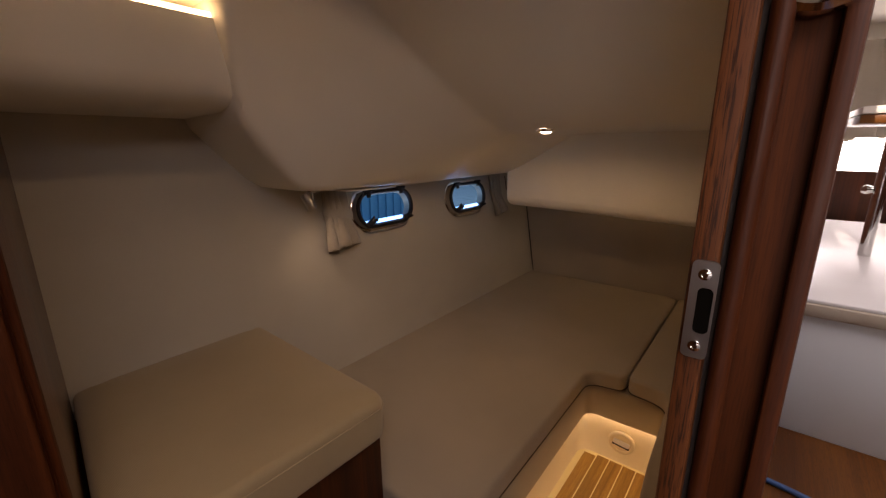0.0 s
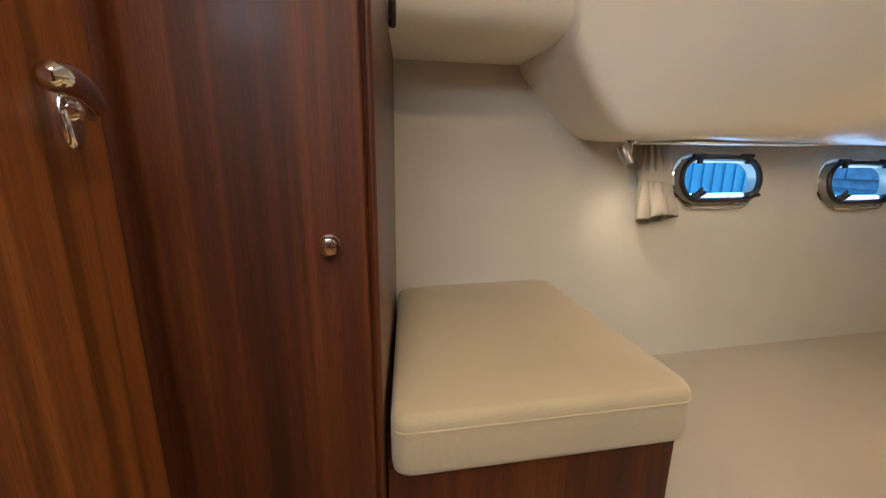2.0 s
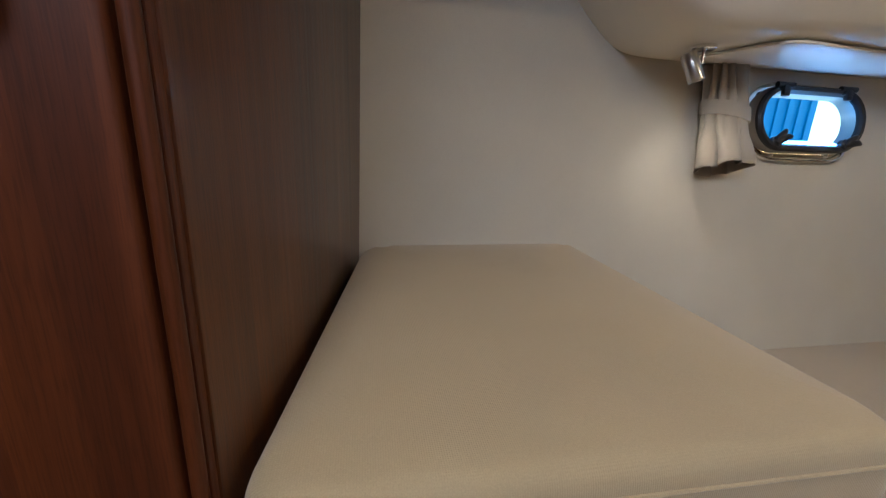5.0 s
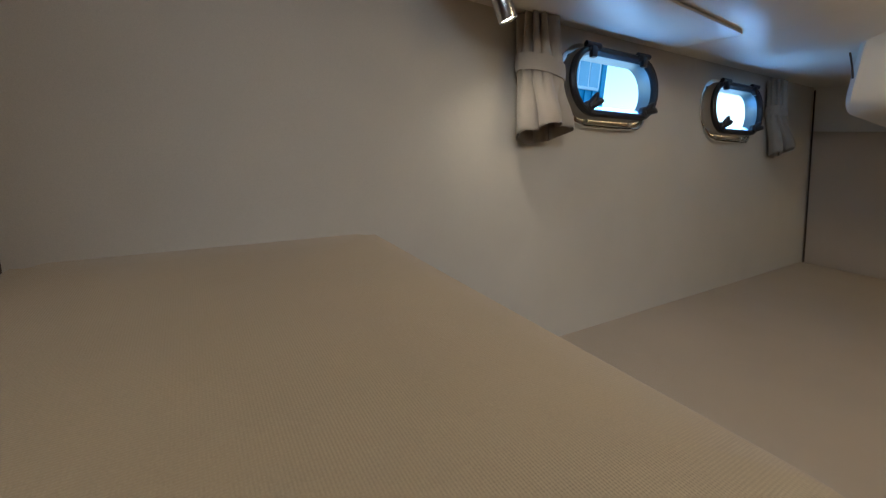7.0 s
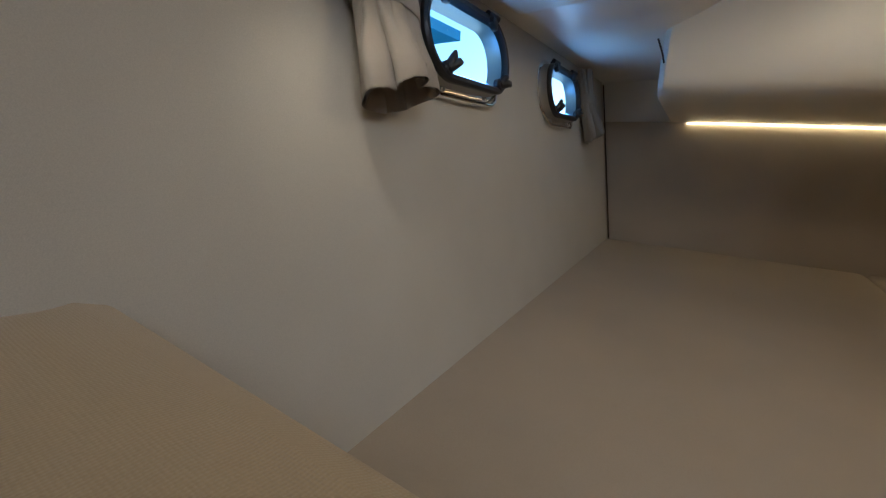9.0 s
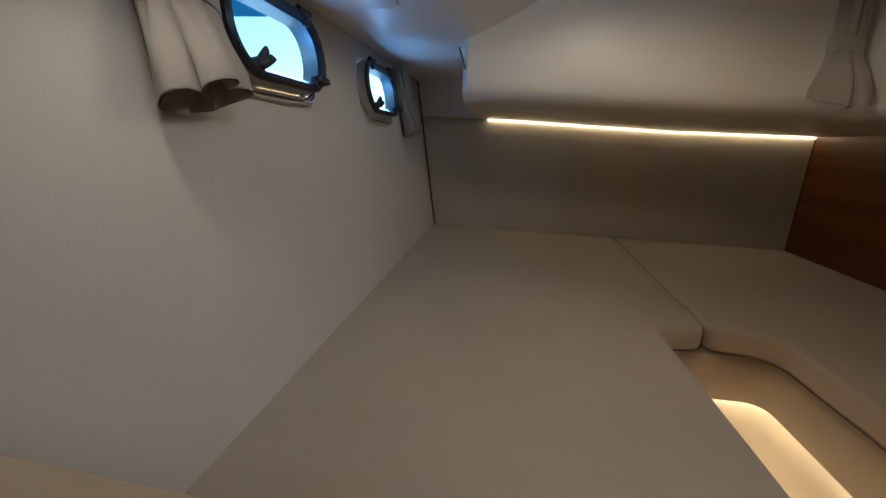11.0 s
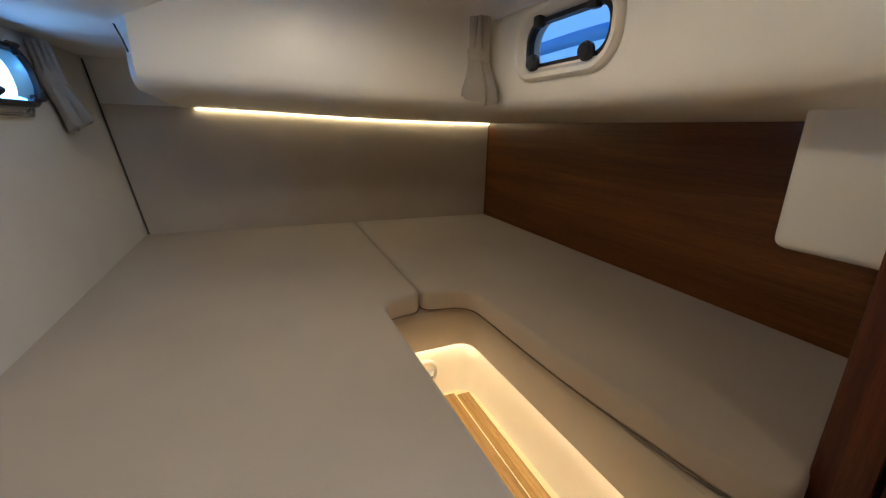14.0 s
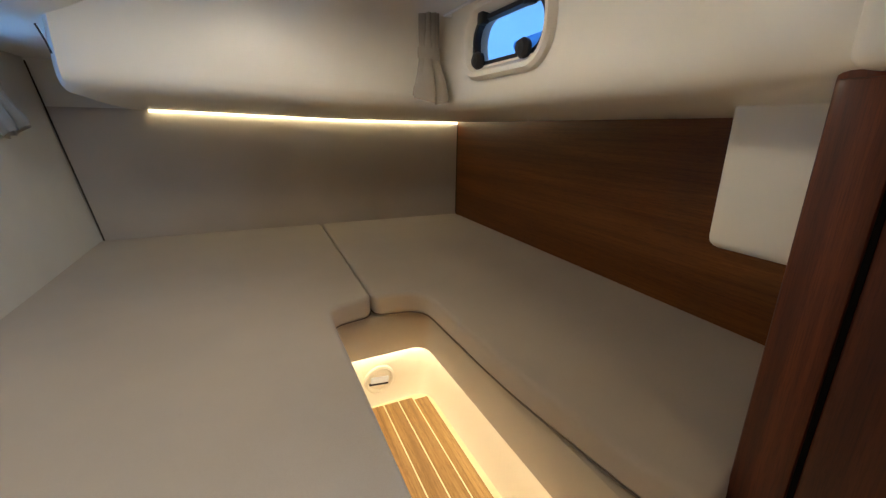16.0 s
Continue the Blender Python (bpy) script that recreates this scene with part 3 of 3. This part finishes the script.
part("valance", block((-1.87, -2.505, 1.168), (-1.485, -2.00, 1.49), 0.01), GEL, locker)
part("gasket", join(tube([(-1.500, -2.440, 1.160), (-1.502, -2.439, 1.09), (-1.508, -2.437, 1.015)], 0.008, 8), tube([(-1.513, -2.437, 1.000), (-1.530, -2.436, 0.965), (-1.560, -2.434, 0.944)], 0.008, 8)), RUBBER, locker, "black edge gasket")
s2 = thing("locker_led_strip", (-1.6, -2.3, 1.21), "warm strip light above the locker front", "led strip")
part("strip", block((-1.525, -2.48, 1.136), (-1.512, -2.02, 1.144)), LED_LOCKER, s2)
s3 = thing("end_panel_led_strip", (-0.7, -0.02, 0.527), "long warm strip light above the padded end panel", "led strip")
part("strip", loft([[(x, y, 0.512 + moulding_drop(x, 0.48) + dz) for y, dz in ((-0.012, -0.0045), (-0.004, -0.0045), (-0.004, 0.0), (-0.012, 0.0))] for x in span(-1.45, -0.020, 24)], True, (True, True)), LED, s3)


# ---- portholes ----
def ring_loft(sections, holder, n=10):
    """Closed ring: (width, height, corner, depth) sections, joined last to first."""
    loops = [[(d, p.x, p.y) for p in rounded(w, h, r, n)] for w, h, r, d in sections]
    return loft(loops + [loops[0]], True)


def clamp(up):
    """Upper: a flat hinge knuckle with a pin; lower: a two-winged turning clamp on a boss."""
    if up:
        return join(block((0.022, -0.017, -0.009), (0.040, 0.017, 0.009), 0.004), block((0.030, -0.009, -0.022), (0.043, 0.009, 0.004), 0.004),
                    tube([(0.036, -0.024, 0.006), (0.036, 0.024, 0.006)], 0.0065, 12))
    wing = tube([(0.036, 0.0, 0.0), (0.042, 0.010, 0.004), (0.047, 0.024, 0.007), (0.046, 0.034, 0.006)], [0.009, 0.0095, 0.0075, 0.004], 12)
    other = tube([(0.036, 0.0, 0.0), (0.041, 0.006, 0.010), (0.045, 0.016, 0.020), (0.044, 0.022, 0.025)], [0.008, 0.0085, 0.0065, 0.0035], 12)
    return join(moved(lathe([(0.014, 0.0), (0.014, 0.010), (0.010, 0.014)], 18), pose(0.026, 0, 0, 0, 90, 0)), wing, other)


def porthole(name, place, label):
    p = thing(name, (0, 0, 0), label, "porthole", "hull portholes")
    p.matrix_basis = place
    L = dict(local=True)
    shallow = Matrix.Diagonal((0.95, 1, 1, 1))
    part("flange", moved(ring_loft([(0.300, 0.128, 0.062, 0.0), (0.350, 0.180, 0.086, 0.0), (0.352, 0.182, 0.087, 0.0015), (0.346, 0.176, 0.084, 0.0035), (0.318, 0.146, 0.072, 0.004), (0.300, 0.128, 0.062, 0.004)], p), shallow), CHROME, p, "polished steel flange", **L)
    part("case", moved(ring_loft([(0.296, 0.124, 0.060, -0.012), (0.330, 0.160, 0.078, 0.002), (0.328, 0.158, 0.077, 0.014), (0.322, 0.152, 0.074, 0.028), (0.296, 0.124, 0.060, 0.028), (0.292, 0.120, 0.058, 0.020), (0.290, 0.118, 0.057, -0.012)], p), shallow), SATIN, p, "deep satin steel frame", **L)
    part("gasket", moved(ring_loft([(0.326, 0.156, 0.076, 0.025), (0.327, 0.157, 0.076, 0.033), (0.318, 0.148, 0.072, 0.038), (0.302, 0.132, 0.064, 0.037), (0.294, 0.124, 0.060, 0.030), (0.290, 0.120, 0.058, 0.024)], p), shallow), BLACK, p, "black rubber-edged frame", **L)
    pane = loft([[(d, q.x, q.y) for q in rounded(0.296, 0.126, 0.061, 10)] for d in (0.027, 0.031)], True, (True, True))
    g = part("pane", moved(pane, shallow), GLASS, p, "blue-tinted pane", **L)
    g.visible_shadow = False
    for dy, up in ((-0.095, True), (0.095, True), (-0.105, False), (0.105, False)):
        dz = 0.071 if up else -0.058
        part("hinge" if up else "clamp", moved(clamp(up), shallow @ pose(0, dy, dz, 0 if up else (12 if dy < 0 else -8), 0, 0)), BLACK, p, "", **L)
    tray = tube([(0.004, -0.150, -0.062), (0.008, -0.128, -0.086), (0.012, -0.10, -0.097), (0.014, 0.0, -0.099), (0.012, 0.10, -0.097), (0.008, 0.128, -0.086), (0.004, 0.150, -0.062)], 0.0035, 8)
    part("drip_rail", tray, CHROME, p, "", **L)
    for dy in (-0.085, 0.085):
        part("screw", moved(lathe([(0.006, 0.0), (0.005, 0.003), (0.0, 0.004)], 10, (True, False)), pose(0.004, dy, -0.084, 0, 90, 0)), STEEL, p, "", **L)
    return p


TILT = -math.degrees(math.atan(FLARE))
first = porthole("porthole", pose(*hull(*PORTS[0], 0.001), 0, TILT, 0), "chrome-framed opening porthole with black clamps in the hull")
copy_thing(first, pose(*hull(*PORTS[1], 0.001), 0, TILT, 0))

# window from the berth into the cockpit
cock = thing("cockpit_window", (-0.48, -1.180, 0.707), "small cockpit window in a thick cream moulded frame", "window")


def cock_ring(sections):
    return loft([[(-0.48 + d, -1.180 + p.x, 0.707 + p.y) for p in rounded(w, h, r, 10)] for w, h, r, d in sections + sections[:1]], True)


part("surround", cock_ring([(0.400, 0.196, 0.085, 0.004), (0.398, 0.194, 0.084, -0.012), (0.384, 0.180, 0.078, -0.020), (0.360, 0.156, 0.068, -0.018), (0.340, 0.136, 0.060, -0.006), (0.326, 0.122, 0.055, 0.05), (0.380, 0.170, 0.080, 0.05)]), GEL, cock, "cream moulded surround")
part("frame", cock_ring([(0.330, 0.126, 0.056, 0.012), (0.328, 0.124, 0.055, 0.002), (0.306, 0.102, 0.046, 0.002), (0.302, 0.098, 0.044, 0.020)]), BLACK, cock, "black inner frame")
pane = part("pane", loft([[(-0.48 + d, -1.180 + p.x, 0.707 + p.y) for p in rounded(0.310, 0.106, 0.048, 10)] for d in (0.008, 0.012)], True, (True, True)), CLEAR, cock, "blue-tinted pane")
pane.visible_shadow = False
for dy in (0.105, -0.105):
    part("hinge", block((-0.494, -1.180 + dy - 0.014, 0.747), (-0.470, -1.180 + dy + 0.014, 0.777), 0.005), BLACK, cock)
    part("clamp", moved(lathe([(0.012, 0.0), (0.021, 0.005), (0.0225, 0.016), (0.017, 0.025), (0.0, 0.028)], 22, (True, False)), pose(-0.480, -1.180 + dy, 0.658, 0, -90, 0)), BLACK, cock)
rail = thing("curtain_rail", (-0.52, -1.1, 0.812), "slim white curtain rail over the cockpit window", "curtain rail")
part("rail", tube([(-0.496, -0.86, 0.812), (-0.496, -1.2, 0.812), (-0.496, -1.6, 0.812)], 0.005, 8), WHITE, rail)
for y in (-0.87, -1.58):
    part("bracket", block((-0.496, y - 0.006, 0.806), (-0.478, y + 0.006, 0.818), 0.002), WHITE, rail)


# ---- curtains ----
def curtain(place, height, widths, depths, lean, label, pleats=6, seed=1):
    """A short gathered curtain hanging in a bundle: local x comes out of the wall, y runs along it, z is up; its waist is tied."""
    rng = random.Random(seed)
    tie = 0.45
    c = thing("curtain", (0, 0, 0), label, "curtain", "tied curtains")
    c.matrix_basis = place
    phase, loops, n = rng.uniform(0, 6), [], 144
    for v in span(0, 1, 40):
        if v < tie:
            s = smoothstep(0, tie, v)
            w, d, off = widths[0] + (widths[1] - widths[0]) * s, depths[0] + (depths[1] - depths[0]) * s, 0.0
            amp = 0.62 - 0.50 * s
        else:
            s = smoothstep(tie, 1, v)
            w, d, off = widths[1] + (widths[2] - widths[1]) * s, depths[1] + (depths[2] - depths[1]) * s, lean * s
            amp = 0.12 + 0.46 * s ** 0.7
        loop = []
        for k in range(n):
            a = 2 * math.pi * k / n
            wob = a + 0.22 * math.sin(2 * a + phase) + 0.15 * v
            fold = 1 - abs(math.sin(pleats * wob / 2 + phase)) ** 0.7
            wide = 1 - abs(math.sin(pleats // 2 * wob / 2 + 1.3 * phase)) ** 0.5
            fold += (wide - fold) * smoothstep(tie, 0.8, v)
            r = 1 - amp * fold - 0.10 * amp * math.sin(5 * a - 3 * v + phase)
            drop = (0.014 * math.sin(a + phase) - 0.008 * fold) * smoothstep(0.75, 1, v)
            loop.append((d / 2 + d / 2 * math.cos(a) * r, off + w / 2 * math.sin(a) * r, -v * height + drop))
        loops.append(loop)
    part("drape", loft(loops, True, (True, False)), DRAPE, c, local=True)
    inner = [[(x * 0.9 + 0.003, y * 0.9, z - 0.0005) for x, y, z in loop] for loop in loops[-8:]]
    part("lining", loft(inner, True), DRAPE, c, local=True)
    hem = [[(x * 1.012, y * 1.012, z) for x, y, z in loop] for loop in (loops[-6], loops[-5])]
    part("hem", loft(hem, True), DRAPE, c, "stitched hem fold", local=True)
    band = []
    for dz, g in ((0.016, 0.0), (0.016, 0.003), (0.0, 0.004), (-0.016, 0.003), (-0.016, 0.0)):
        band.append([(depths[1] / 2 + (depths[1] / 2 + g) * math.cos(2 * math.pi * k / 40), (widths[1] / 2 + g) * math.sin(2 * math.pi * k / 40), -tie * height + dz - 0.16 * (widths[1] / 2) * math.sin(2 * math.pi * k / 40)) for k in range(40)])
    part("tie_band", loft(band, True), DRAPE, c, "flat tie band", local=True)
    return c


curtain(pose(*hull(-1.575, 0.700, 0.002), 0, TILT, 0), 0.235, (0.105, 0.118, 0.142), (0.060, 0.066, 0.105), -0.012, "taupe linen curtain tied back beside the porthole", 9, 3)
curtain(pose(*hull(-0.420, 0.690, 0.002), 0, TILT, 0), 0.245, (0.10, 0.085, 0.115), (0.05, 0.055, 0.085), 0.02, "taupe linen curtain tied back near the end panel", 8, 8)
curtain(pose(-0.10, -5.42, 1.42, 0, 0, 90), 0.55, (0.40, 0.30, 0.42), (0.08, 0.08, 0.10), 0.0, "pale blue-grey saloon curtain at the window", 12, 11)
curtain(pose(-0.522, -0.822, 0.815, 0, 0, 222), 0.245, (0.068, 0.066, 0.135), (0.055, 0.050, 0.100), 0.022, "taupe linen curtain tied back beside the cockpit window", 8, 5)

# ---- lamps ----
reading = thing("reading_lamp", (-1.672, -1.742, 0.722), "small chrome reading lamp under the headliner", "reading lamp")
zc = ceiling_z(-1.672, -1.742)
part("base", moved(lathe([(0.022, 0.0), (0.022, -0.006), (0.018, -0.009)], 24), pose(-1.672, -1.742, zc)), CHROME, reading)
part("stem", tube([(-1.672, -1.742, zc - 0.008), (-1.672, -1.742, zc - 0.034)], 0.004, 10), CHROME, reading)
AIM = look((-1.682, -1.756, zc - 0.034), (-1.615, -1.670, 0.44))
head = part("head", moved(lathe([(0.0, 0.022), (0.014, 0.022), (0.0155, 0.018), (0.0155, -0.034), (0.0145, -0.036), (0.013, -0.032)], 24, (False, False)), AIM), STEEL, reading)
part("led", moved(lathe([(0.0128, -0.031), (0.0128, -0.0325)], 20), AIM), BULB, head, "lit led")
lamp("reading_light", "SPOT", AIM @ pose(0, 0, -0.037), 0.55, (1.0, 0.82, 0.6), cone=150, blend=1.0, soft=0.012)
spot = thing("downlight", (-1.05, -1.31, 0.91), "small chrome ceiling spot with a domed lens, lit", "downlight")
zs = ceiling_z(-1.05, -1.31)
part("bezel", moved(lathe([(0.019, -0.004), (0.022, -0.006), (0.026, -0.004), (0.027, 0.002)], 28, (False, False)), pose(-1.05, -1.31, zs)), CHROME, spot)
# lens dropped below its bezel so it shows from the camera
part("lens", moved(lathe([(0.0185, 0.001), (0.0185, -0.005), (0.014, -0.010), (0.006, -0.012)], 24), pose(-1.05, -1.31, zs)), BULB, spot, "lit lens")
hatch = thing("access_panel", (-1.64, -1.44, 0.706), "flat cream access panel in the headliner", "panel")
hout = fillet([(-1.775, -1.70), (-1.56, -1.66), (-1.60, -1.12), (-1.775, -1.10)], [0.01, 0.05, 0.02, 0.01])
part("panel", slab(hout, 0.7065, 0.7125, 0.002, 2), GEL, hatch)

# ---- saloon, seen in the mirror ----
setting("floor_saloon", block((-0.45, -5.5, -0.50), (2.4, -2.184, -0.09)), MAHOGANY_ALONG, "mahogany saloon sole", "floor")
setting("wall_saloon_side", block((2.4, -5.5, -0.5), (2.45, -2.17, 1.55)), MAHOGANY, "mahogany saloon side", "wall")
setting("wall_saloon_aft", block((0.302, -2.165, -0.5), (2.45, -2.10, 1.55)), MAHOGANY, "mahogany bulkhead of the saloon", "wall")
setting("wall_saloon_front_low", block((-0.53, -5.5, -0.5), (2.45, -5.44, 0.80)), MAHOGANY, "mahogany saloon front wall", "wall")
setting("wall_saloon_front_high", block((-0.53, -5.5, 1.28), (2.45, -5.44, 1.55)), GEL, "cream wall over the saloon window", "wall")
# the roof opening is added for the fill lamp, not a known hatch
setting("ceiling_saloon", holed([(-0.53, -5.5), (2.45, -5.5), (2.45, -2.10), (-0.53, -2.10)], [[(-0.25, -3.45), (0.55, -3.45), (0.55, -2.55), (-0.25, -2.55)]], lambda u, v, d: (u, v, 1.52 + d), 0.03), GEL, "cream saloon headliner with an opening added over the fill lamp", "ceiling", smooth=False)
counter = thing("galley_counter", (0.5, -4.4, -0.09), "pale galley counter with a white top", "counter")
part("front", block((-0.43, -5.30, -0.09), (1.6, -3.46, 0.325), 0.004), GREYBLUE, counter)
part("edge", block((-0.43, -5.30, 0.326), (1.6, -3.44, 0.368), 0.006), PANEL, counter, "beige counter edge")
part("top", block((-0.43, -5.30, 0.368), (1.6, -3.45, 0.380), 0.004), WHITE, counter)
pillar = thing("pillar", (-0.125, -4.25, 0.380), "steel pillar standing on the counter", "pillar")
part("tube", tube([(-0.125, -4.25, 0.380), (-0.125, -4.25, 0.6), (-0.125, -4.25, 0.92)], 0.022, 16), CHROME, pillar)
part("knob", moved(lathe([(0.0, 0.0), (0.012, 0.0), (0.020, 0.02), (0.012, 0.035), (0.0, 0.036)], 14, (False, False)), pose(-0.147, -4.25, 0.66, 0, -90, 0)), CHROME, pillar)
shelf = thing("shelf", (-0.05, -4.3, 0.92), "wooden shelf carried by the pillar", "shelf")
part("board", block((-0.25, -4.6, 0.92), (0.5, -4.1, 0.955), 0.006), MAHOGANY_ALONG, shelf)
part("lining", block((-0.25, -4.6, 0.956), (0.5, -4.09, 0.985), 0.006), GEL, shelf)
cable = thing("cable", (0.1, -3.2, -0.09), "blue cable lying on the sole", "cable")
part("run", tube([(x, -3.05 + 0.1 * math.sin(3 * x), -0.082) for x in span(-0.4, 1.2, 20)], 0.008, 8), CABLE, cable)

# ---- outside ----
wbm = bmesh.new()
bmesh.ops.create_grid(wbm, x_segments=1, y_segments=1, size=1500)
setting("water", moved(wbm, pose(0, 0, -1.4)), WATER, "dark harbour water", "water", smooth=False)
house = thing("harbour_building", (-9.0, 1.0, -1.4), "blue-clad harbour building with pale windows", "building")
part("wall", block((-14.0, -14.0, -1.4), (-9.0, 7.82, 3.10)), BLUECLAD, house)
for i in range(73):
    part("batten", block((-9.0, -14.0 + 0.3 * i, -1.2), (-8.96, -13.95 + 0.3 * i, 3.10)), BLUECLAD, house, smooth=False)
for yy in (-11.4, -9.2, -7.0, -4.8, -2.6, -0.4, 1.8, 4.0, 6.2):
    w = part("window", block((-9.0, yy, 1.85), (-8.93, yy + 1.3, 2.65), 0.02), WHITE, house, smooth=False)
    for k in range(3):
        part("pane", block((-8.935, yy + 0.06 + 0.41 * k, 1.93), (-8.925, yy + 0.42 + 0.41 * k, 2.57)), PALEGLASS, w, smooth=False)
part("roof", block((-14.2, -14.2, 3.10), (-7.4, 8.1, 3.34)), BLUECLAD, house, "wide blue eaves")
# slab set near the hull as a reflector below the portholes
setting("pontoon", block((-5.2, -20.0, -1.5), (-2.5, 20.0, -0.80), 0.03), DECK, "pale pontoon slab added to bounce light up into the portholes", "pontoon")
# bluish cast of skylight put into the concrete's colour
CONCRETE = painted("blue-cast concrete", (0.17, 0.29, 0.40), 0.85, speckle=0.25, dents=0.4)
# wall added across the harbour to block bright water behind the portholes
quay = thing("breakwater", (-34.0, 27.0, -1.5), "low blue-tinted concrete wall added to hide bright water and sky", "breakwater")
part("core", block((-64.0, 26.4, -1.5), (-6.0, 28.0, 0.62)), CONCRETE, quay, smooth=False)
for i in range(29):
    part("slab", block((-64.0 + 2.0 * i, 26.1, -0.9 + 0.03 * (i % 3)), (-62.06 + 2.0 * i, 26.4, 0.55), 0.04), CONCRETE, quay, smooth=False)
part("coping", block((-64.0, 25.9, 0.62), (-6.0, 28.2, 0.92), 0.03), DECK, quay, "pale coping", smooth=False)
setting("cockpit_sole", block((0.05, -2.08, 0.30), (2.2, 0.4, 0.45)), DECK, "white cockpit sole", "deck")
coam = thing("cockpit_bench", (0.6, -1.2, 0.6), "white cockpit bench moulding outside the window", "bench")
part("bench", block((0.35, -2.0, 0.45), (1.2, 0.2, 0.74), 0.03, 3), DECK, coam)
part("back", block((1.2, -2.0, 0.45), (1.32, 0.2, 1.05), 0.03, 3), DECK, coam)
# made-up bar, placed to give the cockpit window's view a darker band
roll = thing("added_blue_bar", (1.3, -0.6, 1.2), "dark-blue bar added for the darker band in the cockpit window", "canvas")
part("roll", tube([(1.30, y, 1.22 + 0.02 * math.sin(2.0 * y)) for y in span(-1.9, 1.4, 16)], 0.055, 14), NAVY, roll)
for y in (-1.6, -0.9, -0.2, 0.5):
    part("strap", tube([(1.30, y, 1.29), (1.30, y, 1.6), (1.30, y, 2.055)], 0.012, 8), WHITE, roll)
# blue sheets added to keep white sky out of the cockpit window
setting("added_sky_blocker_top", holed([(-0.6, -2.2), (2.6, -2.2), (2.6, 1.5), (-0.6, 1.5)], [], lambda u, v, d: (u, v, 2.05 + d), 0.02), CANVAS, "blue sheet added over the cockpit to block the sky", "canopy", smooth=False)
setting("added_sky_blocker_side", block((2.58, -2.2, 0.3), (2.60, 1.5, 2.05)), CANVAS, "blue sheet added beside the cockpit to block the sky", "canopy", smooth=False)
setting("added_sky_blocker_aft", holed([(-0.6, 1.0), (2.6, 1.0), (2.6, 2.05), (-0.6, 2.05)], [], lambda u, v, d: (u, 1.5 + d, v), 0.02), CANVAS, "blue sheet added aft of the cockpit to block the sky", "canopy", smooth=False)
setting("cockpit_aft_coaming", block((-0.6, 1.30, 0.3), (2.6, 1.55, 1.0), 0.03, 3), DECK, "white moulding at the aft end of the cockpit", "deck")
